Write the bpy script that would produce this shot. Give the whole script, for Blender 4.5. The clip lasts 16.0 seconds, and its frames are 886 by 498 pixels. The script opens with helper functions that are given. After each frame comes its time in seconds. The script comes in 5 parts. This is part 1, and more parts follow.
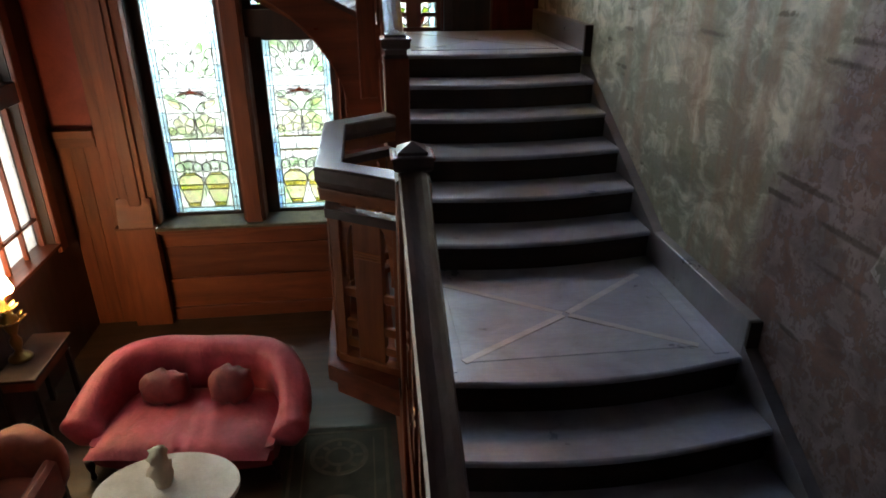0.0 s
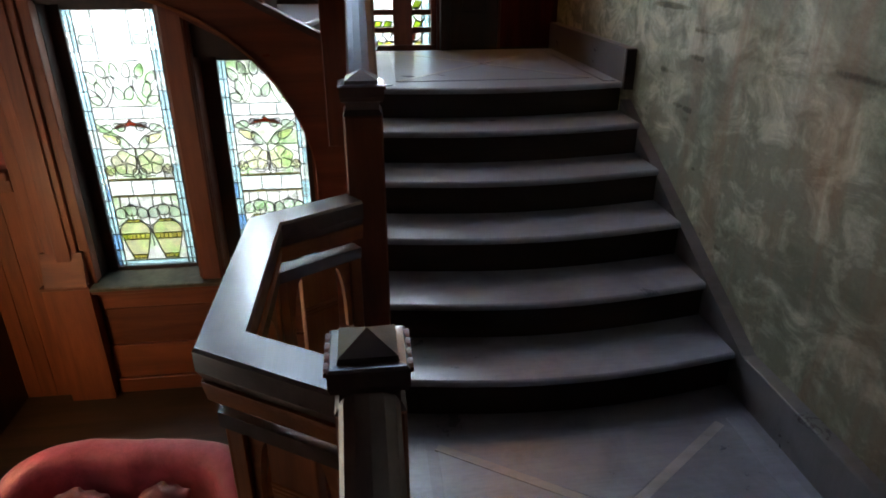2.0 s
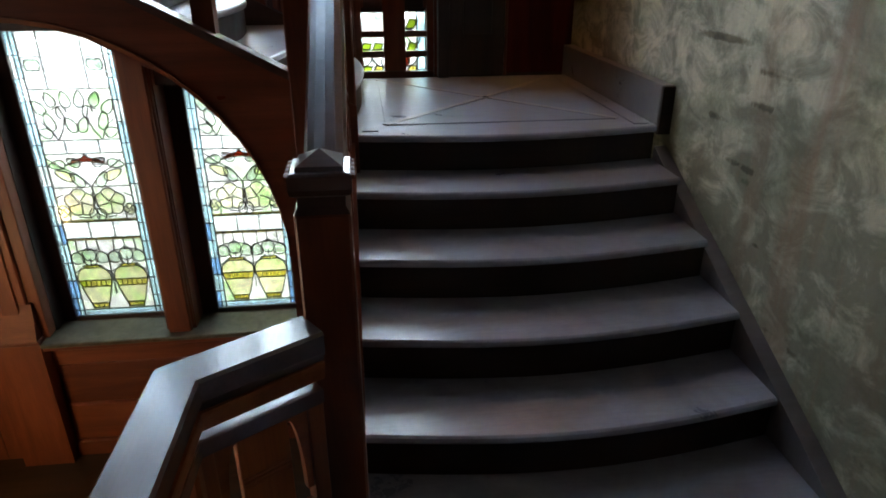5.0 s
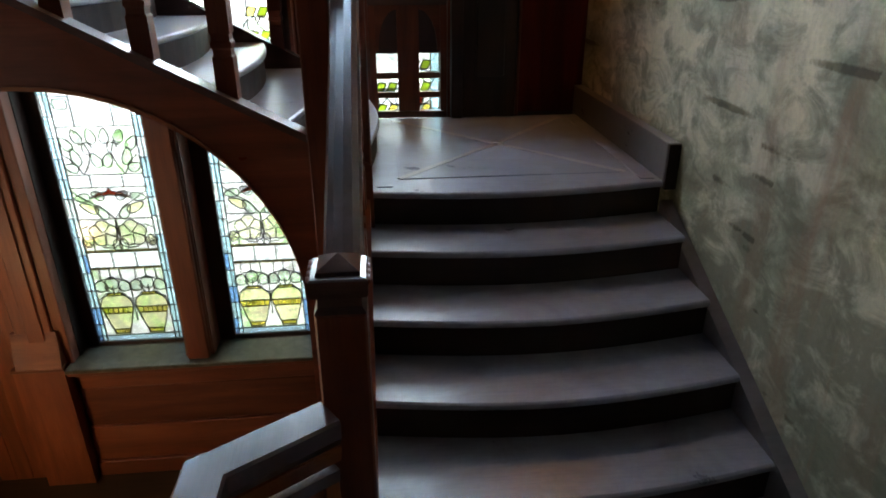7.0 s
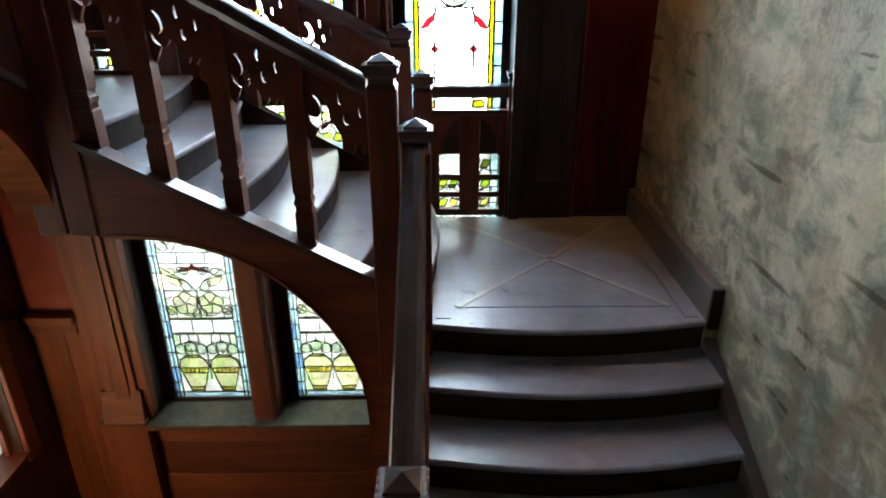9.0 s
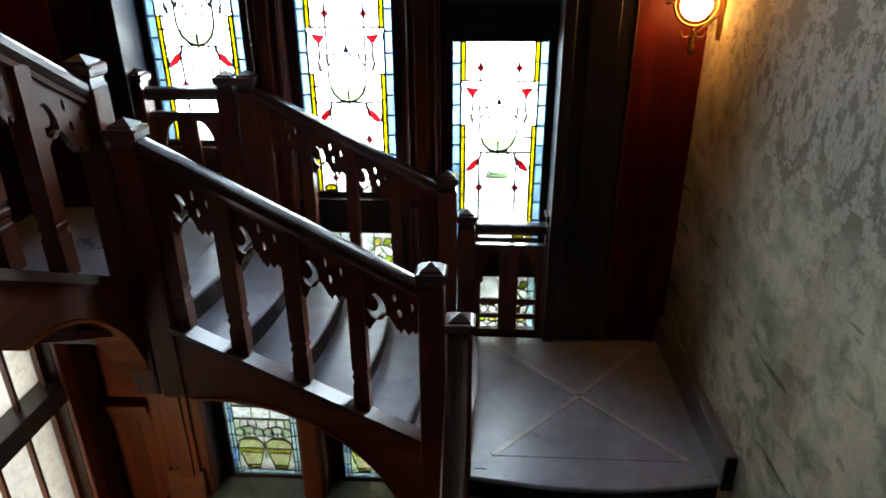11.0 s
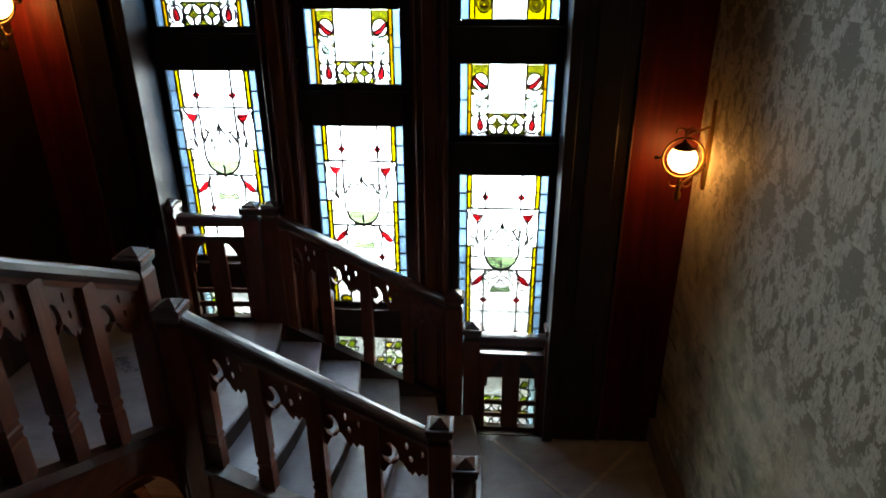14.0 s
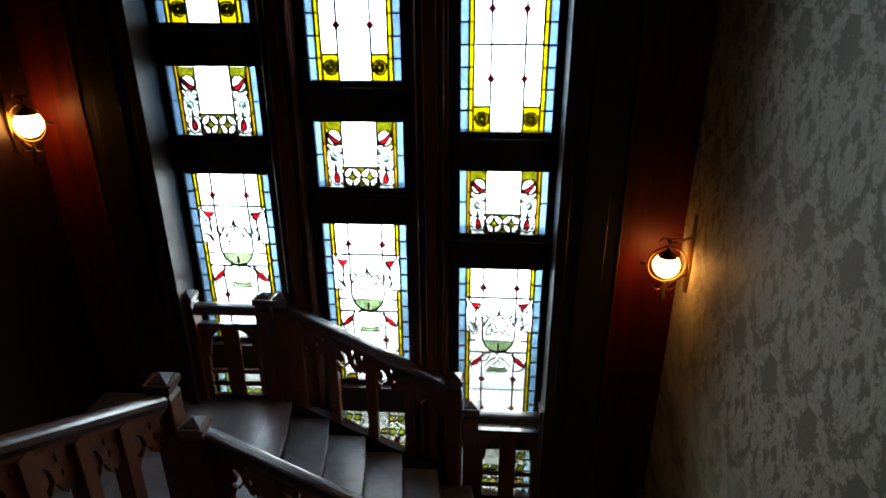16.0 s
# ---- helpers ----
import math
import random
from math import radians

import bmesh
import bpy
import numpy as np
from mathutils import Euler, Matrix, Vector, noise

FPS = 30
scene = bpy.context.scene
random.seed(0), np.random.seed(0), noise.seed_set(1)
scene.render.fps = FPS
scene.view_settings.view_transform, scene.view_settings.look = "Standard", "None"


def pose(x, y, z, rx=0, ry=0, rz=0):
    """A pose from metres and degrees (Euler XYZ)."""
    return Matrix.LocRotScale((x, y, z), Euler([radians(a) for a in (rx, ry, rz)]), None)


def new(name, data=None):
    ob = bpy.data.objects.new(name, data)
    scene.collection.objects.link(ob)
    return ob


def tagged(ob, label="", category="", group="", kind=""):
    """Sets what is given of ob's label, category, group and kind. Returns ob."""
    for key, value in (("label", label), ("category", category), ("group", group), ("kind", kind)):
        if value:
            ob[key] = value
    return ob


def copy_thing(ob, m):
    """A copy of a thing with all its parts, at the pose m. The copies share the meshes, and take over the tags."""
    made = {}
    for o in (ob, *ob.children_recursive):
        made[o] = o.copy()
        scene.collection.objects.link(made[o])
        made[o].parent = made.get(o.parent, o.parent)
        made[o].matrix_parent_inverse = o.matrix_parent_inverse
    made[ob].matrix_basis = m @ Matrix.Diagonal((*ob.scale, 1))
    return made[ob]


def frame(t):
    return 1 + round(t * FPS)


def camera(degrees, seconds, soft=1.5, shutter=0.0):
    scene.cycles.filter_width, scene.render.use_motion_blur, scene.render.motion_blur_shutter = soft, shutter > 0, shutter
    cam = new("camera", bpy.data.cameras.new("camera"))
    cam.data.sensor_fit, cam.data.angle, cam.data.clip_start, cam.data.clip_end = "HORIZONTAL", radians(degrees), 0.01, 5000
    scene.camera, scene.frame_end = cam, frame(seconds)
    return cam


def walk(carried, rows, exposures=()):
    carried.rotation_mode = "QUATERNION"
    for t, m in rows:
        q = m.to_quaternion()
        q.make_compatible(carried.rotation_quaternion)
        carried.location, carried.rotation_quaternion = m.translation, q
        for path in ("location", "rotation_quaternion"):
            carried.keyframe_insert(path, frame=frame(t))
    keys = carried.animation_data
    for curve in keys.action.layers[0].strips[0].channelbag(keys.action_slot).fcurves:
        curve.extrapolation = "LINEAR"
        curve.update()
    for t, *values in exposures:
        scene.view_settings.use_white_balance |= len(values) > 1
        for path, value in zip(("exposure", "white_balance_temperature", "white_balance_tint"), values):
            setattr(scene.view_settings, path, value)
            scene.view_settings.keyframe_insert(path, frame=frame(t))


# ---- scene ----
cam = camera(69.0, 16.0, soft=1.8)
METRES, EYE, TILT, LEAN, TURN = 6.4, 4.14, -24.6, 0.0, -7.0
ROWS = [
    (0.0, 0.0, 0.0, 0.0, 0.0, 0.0, -0.0),
    (0.5, 0.0011, 0.0477, 0.0213, -0.0, 0.05, -0.02),
    (1.0, 0.0026, 0.1008, 0.0453, -0.0, 0.07, -0.02),
    (1.5, 0.0041, 0.1581, 0.0706, -0.0, 0.11, -0.03),
    (2.0, 0.0042, 0.2054, 0.0933, -0.05, 0.09, 0.03),
    (2.5, 0.005, 0.2359, 0.1057, -0.06, 0.14, 0.0),
    (3.0, 0.006, 0.2702, 0.1214, -0.05, 0.16, 0.03),
    (3.5, 0.0071, 0.3042, 0.1368, -0.07, 0.22, 0.01),
    (6.0, 0.0072, 0.3097, 0.1754, 0.09, 0.37, -0.0),
    (6.5, 0.0073, 0.3034, 0.1875, 0.23, 0.36, -0.05),
    (7.0, 0.0083, 0.2983, 0.1986, 1.12, 0.34, -0.42),
    (7.5, 0.0083, 0.2947, 0.209, 3.74, 0.22, -1.53),
    (8.0, 0.0081, 0.2885, 0.2254, 5.57, 0.21, -2.37),
    (8.5, 0.0075, 0.2709, 0.2664, 5.9, 0.24, -2.56),
    (9.0, 0.007, 0.2506, 0.312, 5.96, 0.31, -2.6),
    (9.5, 0.0065, 0.2305, 0.354, 6.22, 0.38, -2.71),
    (10.0, 0.0053, 0.2121, 0.3938, 7.7, 0.28, -3.28),
    (12.5, 0.0042, 0.138, 0.5519, 9.95, 0.43, -4.27),
    (13.0, 0.0038, 0.1313, 0.5671, 9.95, 0.45, -4.28),
    (13.5, 0.0036, 0.1246, 0.5824, 9.95, 0.44, -4.28),
    (14.0, 0.0032, 0.1087, 0.6165, 9.98, 0.47, -4.29),
    (14.5, 0.0031, 0.0928, 0.6502, 9.99, 0.5, -4.3),
    (15.0, 0.0033, 0.079, 0.6798, 9.98, 0.52, -4.32),
    (15.5, 0.0036, 0.0662, 0.7069, 9.98, 0.53, -4.33),
    (16.0, 0.0037, 0.0507, 0.7382, 10.0, 0.52, -4.32),
]
walk(cam, [(t, pose(0, 0, EYE, TILT, LEAN, TURN) @ pose(METRES * x, METRES * y, METRES * z, 90 + pitch, roll, yaw)) for t, x, y, z, yaw, pitch, roll in ROWS],
     exposures=[(0.0, 1.92, 6500, 10), (1.5, 1.65, 6500, 10), (3.0, 1.5, 6500, 9), (7.0, 1.5, 6550, 8), (9.0, 1.58, 6600, 6), (9.6, 1.35, 6650, 6), (10.2, 0.97, 6700, 6), (12.3, 0.25, 6950, 6), (13.5, 0.17, 7000, 6), (16.0, -0.37, 7000, 6)])

# ---------- levels and lines of the plan ----------
RISE, RUN = 0.186, 0.34
Z_UP = 3.40                      # upper landing
RISE_M, RUN_M = 0.1885, 0.3385   # the main flight is a little steeper than the turning one
Z_LOW = Z_UP - 6 * RISE_M        # lower landing
Z_TURN = Z_UP + 6 * RISE         # turning landing
WALL_R, WALL_L, WALL_W = 1.925, -3.36, 7.27
CEIL = 12.6
GLASS_UP, GLASS_LOW = 7.45, 7.58
COLS = [(-2.30, -1.56), (-1.12, -0.39), (0.085, 0.82)]     # glass of the three tall windows
STAG = [0.836, 0.40, 0.0]                                   # they climb with the stair


# ---------- world and light ----------
world = bpy.data.worlds.new("sky")
scene.world = world
world.use_nodes = True
wn = world.node_tree.nodes
sky = wn.new("ShaderNodeTexSky")
sky.sky_type, sky.sun_disc, sky.sun_elevation, sky.sun_rotation = "NISHITA", False, radians(40), radians(20)
wn["Background"].inputs["Strength"].default_value = 0.12
world.node_tree.links.new(sky.outputs["Color"], wn["Background"].inputs["Color"])

DAYLIGHT = 20.0     # glow of the bright garden and sky outside the stair windows
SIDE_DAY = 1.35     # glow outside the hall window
BULB = 24.0        # glow of the wall lamps' globes


# ---------- materials ----------
def nodes_of(name):
    m = bpy.data.materials.new(name)
    m.use_nodes = True
    nt = m.node_tree
    return m, nt, nt.nodes, nt.nodes["Principled BSDF"]


def coords(nt, scale=(1, 1, 1)):
    tc = nt.nodes.new("ShaderNodeTexCoord")
    mp = nt.nodes.new("ShaderNodeMapping")
    mp.inputs["Scale"].default_value = scale
    nt.links.new(tc.outputs["Object"], mp.inputs["Vector"])
    return mp.outputs["Vector"]


def noise_tex(nt, vec, scale, detail=4.0, rough=0.55, distort=0.0):
    n = nt.nodes.new("ShaderNodeTexNoise")
    n.inputs["Scale"].default_value, n.inputs["Detail"].default_value = scale, detail
    n.inputs["Roughness"].default_value, n.inputs["Distortion"].default_value = rough, distort
    nt.links.new(vec, n.inputs["Vector"])
    return n.outputs["Fac"]


def ramp(nt, fac, stops):
    r = nt.nodes.new("ShaderNodeValToRGB")
    while len(r.color_ramp.elements) < len(stops):
        r.color_ramp.elements.new(0.5)
    for e, (p, c) in zip(r.color_ramp.elements, stops):
        e.position = p
        e.color = (*c, 1) if len(c) == 3 else c
    nt.links.new(fac, r.inputs["Fac"])
    return r.outputs["Color"]


def mixc(nt, fac, a, b, mode="MIX"):
    m = nt.nodes.new("ShaderNodeMix")
    m.data_type, m.blend_type = "RGBA", mode
    for val, sock in ((fac, m.inputs[0]), (a, m.inputs[6]), (b, m.inputs[7])):
        if isinstance(val, (int, float)):
            sock.default_value = val
        elif isinstance(val, tuple):
            sock.default_value = (*val, 1)
        else:
            nt.links.new(val, sock)
    return m.outputs[2]


def math_node(nt, op, a, b=0.0, c=0.0):
    m = nt.nodes.new("ShaderNodeMath")
    m.operation = op
    for val, sock in zip((a, b, c), m.inputs):
        if isinstance(val, (int, float)):
            sock.default_value = val
        else:
            nt.links.new(val, sock)
    return m.outputs[0]


def bump(nt, bsdf, height, strength=0.3, dist=0.01):
    b = nt.nodes.new("ShaderNodeBump")
    b.inputs["Strength"].default_value, b.inputs["Distance"].default_value = strength, dist
    nt.links.new(height, b.inputs["Height"])
    nt.links.new(b.outputs["Normal"], bsdf.inputs["Normal"])


def wood(name, dark, mid, light, axis="z", rough=0.36, grain=1.0, patchy=0.13):
    """Varnished timber: long figure, fine pores, worn patches and a change of tone from board to board."""
    m, nt, nd, b = nodes_of(name)
    s = {"x": (0.5, 5, 5), "y": (5, 0.5, 5), "z": (5, 5, 0.5)}[axis]
    f = {"x": (3, 130, 130), "y": (130, 3, 130), "z": (130, 130, 3)}[axis]
    figure = noise_tex(nt, coords(nt, s), 1.0, 5, 0.6, 1.4)
    pores = noise_tex(nt, coords(nt, f), 1.0, 2, 0.5)
    wear = noise_tex(nt, coords(nt), 2.3, 4, 0.6, 0.4)
    col = ramp(nt, figure, [(0.28, dark), (0.5, mid), (0.72, light)])
    col = mixc(nt, 0.16 * grain, col, ramp(nt, pores, [(0.35, (0.25, 0.2, 0.18)), (0.6, (1, 1, 1))]), "MULTIPLY")
    col = mixc(nt, 0.5, col, ramp(nt, wear, [(0.3, (0.62, 0.58, 0.55)), (0.65, (1.15, 1.1, 1.05))]), "MULTIPLY")
    oi = nd.new("ShaderNodeObjectInfo")
    tone = ramp(nt, oi.outputs["Random"], [(0.0, (0.78, 0.76, 0.74)), (1.0, (1.12, 1.1, 1.08))])
    nt.links.new(mixc(nt, 1.0, col, tone, "MULTIPLY"), b.inputs["Base Color"])
    nt.links.new(ramp(nt, wear, [(0.25, (rough - patchy * 0.8,) * 3), (0.75, (rough + patchy * 1.2,) * 3)]), b.inputs["Roughness"])
    bump(nt, b, pores, 0.12, 0.003)
    return m


MAHOG = ((0.085, 0.019, 0.009), (0.18, 0.044, 0.019), (0.26, 0.074, 0.032))
wood_z = wood("mahogany_upright", *MAHOG, axis="z")
wood_x = wood("mahogany_across", *MAHOG, axis="x")
wood_y = wood("mahogany_along", *MAHOG, axis="y")
OAK = ((0.115, 0.028, 0.012), (0.172, 0.044, 0.017), (0.24, 0.070, 0.026))
panel_z = wood("panelling_upright", *OAK, axis="z", rough=0.55)
panel_x = wood("panelling_across", *OAK, axis="x", rough=0.55)
# Golden tone; on the bay, warm hall light is put into mahogany's colour.
GOLD_WARM_LIT = ((0.18, 0.047, 0.012), (0.32, 0.092, 0.024), (0.43, 0.140, 0.036))
golden_z = wood("golden_warm_lit_upright", *GOLD_WARM_LIT, axis="z", rough=0.42)
golden_matt = wood("golden_boards", *GOLD_WARM_LIT, axis="x", rough=0.75)
golden_matt.node_tree.nodes["Principled BSDF"].inputs["Specular IOR Level"].default_value = 0.15
golden_x = wood("golden_warm_lit_across", *GOLD_WARM_LIT, axis="x", rough=0.42)
# Dark wood; on the window wall it is mahogany with backlit shade coloured in.
DARK_AND_BACKLIT = ((0.014, 0.006, 0.005), (0.030, 0.012, 0.009), (0.055, 0.023, 0.016))
dark_z = wood("dark_and_backlit_wood_upright", *DARK_AND_BACKLIT, axis="z", rough=0.4)
dark_x = wood("dark_wood_across", *DARK_AND_BACKLIT, axis="x", rough=0.4)
riser_mat = wood("riser_boards", (0.012, 0.005, 0.004), (0.024, 0.009, 0.007), (0.042, 0.016, 0.011), axis="x", rough=0.55)
ruddy_z = wood("ruddy_wood_upright", (0.042, 0.003, 0.0025), (0.092, 0.006, 0.005), (0.165, 0.012, 0.009), axis="z", rough=0.5)
ruddy_z.node_tree.nodes["Principled BSDF"].inputs["Specular IOR Level"].default_value = 0.2
rail_y = wood("handrail_along", (0.055, 0.026, 0.022), (0.090, 0.046, 0.040), (0.135, 0.076, 0.068), axis="y", rough=0.34, patchy=0.03)
rail_x = wood("handrail_across", (0.055, 0.026, 0.022), (0.090, 0.046, 0.040), (0.135, 0.076, 0.068), axis="x", rough=0.34, patchy=0.03)


for _m in (rail_x, rail_y):
    _p = _m.node_tree.nodes["Principled BSDF"]
    _p.inputs["Coat Weight"].default_value, _p.inputs["Coat Roughness"].default_value = 1.0, 0.2
    _p.inputs["Coat IOR"].default_value = 1.75


def tread_material(name, base):
    """Old painted boards under thin wax: grey, scuffed, dusty, faintly glossy."""
    m, nt, nd, b = nodes_of(name)
    big = noise_tex(nt, coords(nt), 3.2, 5, 0.62, 0.6)
    fine = noise_tex(nt, coords(nt, (6, 70, 6)), 1.0, 3, 0.6)
    scuff = noise_tex(nt, coords(nt), 26, 5, 0.7, 1.2)
    lo, hi = tuple(c * 0.72 for c in base), tuple(c * 1.25 for c in base)
    col = ramp(nt, big, [(0.3, lo), (0.5, base), (0.72, hi)])
    col = mixc(nt, 0.12, col, ramp(nt, scuff, [(0.35, (0.6, 0.58, 0.56)), (0.6, (1.1, 1.1, 1.1))]), "MULTIPLY")
    col = mixc(nt, 0.25, col, ramp(nt, fine, [(0.35, (0.65, 0.63, 0.6)), (0.6, (1, 1, 1))]), "MULTIPLY")
    oi = nd.new("ShaderNodeObjectInfo")
    col = mixc(nt, 1.0, col, ramp(nt, oi.outputs["Random"], [(0, (0.88, 0.87, 0.86)), (1, (1.08, 1.08, 1.08))]), "MULTIPLY")
    nt.links.new(col, b.inputs["Base Color"])
    nt.links.new(ramp(nt, math_node(nt, "MULTIPLY_ADD", scuff, 0.25, math_node(nt, "MULTIPLY", big, 0.75)), [(0.3, (0.25,) * 3), (0.7, (0.40,) * 3)]), b.inputs["Roughness"])
    b.inputs["Specular IOR Level"].default_value = 0.85
    bump(nt, b, scuff, 0.05, 0.003)
    return m


tread_mat = tread_material("worn_grey_tread", (0.268, 0.288, 0.362))
strip_mat = tread_material("worn_grey_strip", (0.42, 0.41, 0.42))
curb_mat = tread_material("grey_skirting", (0.165, 0.152, 0.158))


def wallpaper_material(name="faded_damask", torn=False):
    """Aged damask: a mirrored leaf figure high up; lower down it is worn away to brushed canvas, with slashes, drips
    and rosy patches, and painted darker for shade.
    """
    m, nt, nd, b = nodes_of(name)
    tc = nd.new("ShaderNodeTexCoord")
    sep = nd.new("ShaderNodeSeparateXYZ")
    nt.links.new(tc.outputs["Object"], sep.inputs["Vector"])
    y, z = sep.outputs["Y"], sep.outputs["Z"]

    def span(v, lo, hi):
        r = nd.new("ShaderNodeMapRange")
        nt.links.new(v, r.inputs["Value"])
        r.inputs["From Min"].default_value, r.inputs["From Max"].default_value = lo, hi
        return r.outputs["Result"]

    across = math_node(nt, "PINGPONG", y, 0.235)
    high = math_node(nt, "MULTIPLY", math_node(nt, "FRACT", math_node(nt, "DIVIDE", z, 0.90)), 0.90)
    cmb = nd.new("ShaderNodeCombineXYZ")
    nt.links.new(across, cmb.inputs["X"])
    nt.links.new(high, cmb.inputs["Y"])
    uv = cmb.outputs["Vector"]

    def stretched(sx, sy):
        mp_ = nd.new("ShaderNodeMapping")
        mp_.inputs["Scale"].default_value = (sx, sy, 1)
        nt.links.new(uv, mp_.inputs["Vector"])
        return mp_.outputs["Vector"]

    def leaf_field(cx, cz, turn, a, b_):
        c, s_ = math.cos(radians(turn)), math.sin(radians(turn))
        dx, dz = math_node(nt, "SUBTRACT", across, cx), math_node(nt, "SUBTRACT", high, cz)
        u = math_node(nt, "MULTIPLY_ADD", dx, c / a, math_node(nt, "MULTIPLY", dz, s_ / a))
        v = math_node(nt, "MULTIPLY_ADD", dx, -s_ / b_, math_node(nt, "MULTIPLY", dz, c / b_))
        v = math_node(nt, "MULTIPLY", v, math_node(nt, "MULTIPLY_ADD", u, 0.35, 1.0))
        return math_node(nt, "MULTIPLY_ADD", u, u, math_node(nt, "MULTIPLY", v, v))

    leaves = None
    for spec in ((0.0, 0.20, 90, 0.21, 0.080), (0.115, 0.26, 62, 0.20, 0.052), (0.165, 0.53, 108, 0.18, 0.070), (0.0, 0.61, 90, 0.16, 0.062), (0.215, 0.07, 82, 0.17, 0.058), (0.085, 0.80, 48, 0.14, 0.048), (0.23, 0.33, 95, 0.11, 0.045), (0.075, 0.44, 130, 0.11, 0.040)):
        d_ = leaf_field(*spec)
        leaves = d_ if leaves is None else math_node(nt, "MINIMUM", leaves, d_)
    figure = noise_tex(nt, uv, 13.0, 3, 0.5, 1.5)
    ragged = noise_tex(nt, stretched(62, 30), 1.0, 3, 0.62, 1.2)
    body = math_node(nt, "MULTIPLY", math_node(nt, "SUBTRACT", 1.0, math_node(nt, "MINIMUM", leaves, 1.9)), 0.14)
    edge = math_node(nt, "ADD", math_node(nt, "MULTIPLY_ADD", math_node(nt, "SUBTRACT", ragged, 0.5), 0.50, 0.485), math_node(nt, "MULTIPLY_ADD", math_node(nt, "SUBTRACT", figure, 0.5), 0.8, body))
    leafy = ramp(nt, edge, [(0.478, (0, 0, 0)), (0.502, (1, 1, 1))])
    veins = noise_tex(nt, stretched(64, 9), 1.0, 3, 0.6, 1.1)
    veins = ramp(nt, veins, [(0.36, (0.55, 0.54, 0.50)), (0.46, (1, 1, 1)), (0.62, (1.0, 1.0, 1.0)), (0.72, (1.10, 1.10, 1.08))])
    worn = noise_tex(nt, coords(nt), 1.1, 6, 0.62, 0.8)
    blot = noise_tex(nt, coords(nt, (1, 0.55, 0.85)), 1.9, 7, 0.68, 0.5)
    blot2 = noise_tex(nt, coords(nt, (1, 0.6, 0.9)), 6.5, 6, 0.66, 0.6)
    brush = noise_tex(nt, coords(nt, (1, 17, 1.3)), 1.0, 4, 0.6, 0.4)
    fine = noise_tex(nt, coords(nt), 40, 5, 0.7)
    keep = math_node(nt, "ADD", span(z, 4.6, 6.1), math_node(nt, "MULTIPLY", math_node(nt, "SUBTRACT", worn, 0.5), 1.2))
    keep = math_node(nt, "SUBTRACT", keep, math_node(nt, "MULTIPLY", span(y, 5.6, 7.0), 0.45))
    keep = ramp(nt, keep, [(0.2, (0, 0, 0)), (0.6, (1, 1, 1))])
    ground = ramp(nt, blot, [(0.28, (0.20, 0.20, 0.135)), (0.40, (0.35, 0.355, 0.25)), (0.50, (0.60, 0.578, 0.43)), (0.64, (0.74, 0.695, 0.53))])
    ground = mixc(nt, 0.18, ground, ramp(nt, brush, [(0.36, (0.58, 0.58, 0.52)), (0.54, (1.06, 1.06, 1.0))]), "MULTIPLY")
    # Blotches of wear, thickened below z 4.6 to paint in the lower wall's shade.
    rubbed_and_shade = ramp(nt, math_node(nt, "ADD", blot2, math_node(nt, "MULTIPLY", math_node(nt, "ADD", span(z, 4.6, 3.0), math_node(nt, "MULTIPLY", worn, 0.5)), 0.165)), [(0.565, (0, 0, 0)), (0.72, (1, 1, 1))])
    ground = mixc(nt, math_node(nt, "MULTIPLY", rubbed_and_shade, 0.72), ground, (0.13, 0.135, 0.088))
    drips = noise_tex(nt, coords(nt, (1, 2.7, 0.35)), 1.5, 4, 0.6, 0.5)
    drips = math_node(nt, "MULTIPLY", ramp(nt, drips, [(0.50, (0, 0, 0)), (0.66, (1, 1, 1))]), span(y, 5.6, 4.0))
    ground = mixc(nt, math_node(nt, "MULTIPLY", drips, 0.7), ground, (0.30, 0.175, 0.105))
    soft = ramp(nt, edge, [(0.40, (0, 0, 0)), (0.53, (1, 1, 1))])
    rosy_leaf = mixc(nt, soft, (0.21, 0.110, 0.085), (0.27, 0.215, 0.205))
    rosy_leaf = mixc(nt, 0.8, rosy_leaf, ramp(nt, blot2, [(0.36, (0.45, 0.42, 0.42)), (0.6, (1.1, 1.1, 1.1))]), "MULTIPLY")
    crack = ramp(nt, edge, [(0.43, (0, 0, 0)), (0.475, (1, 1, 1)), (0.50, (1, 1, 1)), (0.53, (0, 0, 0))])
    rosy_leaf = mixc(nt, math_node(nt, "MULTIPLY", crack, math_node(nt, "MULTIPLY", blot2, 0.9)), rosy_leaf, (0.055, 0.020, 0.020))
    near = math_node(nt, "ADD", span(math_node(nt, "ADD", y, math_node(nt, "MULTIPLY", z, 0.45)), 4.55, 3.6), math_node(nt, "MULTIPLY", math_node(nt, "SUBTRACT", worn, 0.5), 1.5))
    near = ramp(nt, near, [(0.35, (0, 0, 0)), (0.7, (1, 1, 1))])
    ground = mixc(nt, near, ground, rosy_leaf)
    paper = mixc(nt, leafy, (0.180, 0.162, 0.112), (0.445, 0.412, 0.322))
    ribs = math_node(nt, "FRACT", math_node(nt, "MULTIPLY_ADD", leaves, 2.6, math_node(nt, "MULTIPLY", ragged, 1.8)))
    paper = mixc(nt, leafy, paper, mixc(nt, 1.0, paper, ramp(nt, ribs, [(0.0, (0.62, 0.61, 0.58)), (0.16, (1, 1, 1)), (0.70, (1.06, 1.06, 1.06)), (1.0, (0.86, 0.86, 0.85))]), "MULTIPLY"))
    paper = mixc(nt, leafy, paper, mixc(nt, 1.0, paper, veins, "MULTIPLY"))
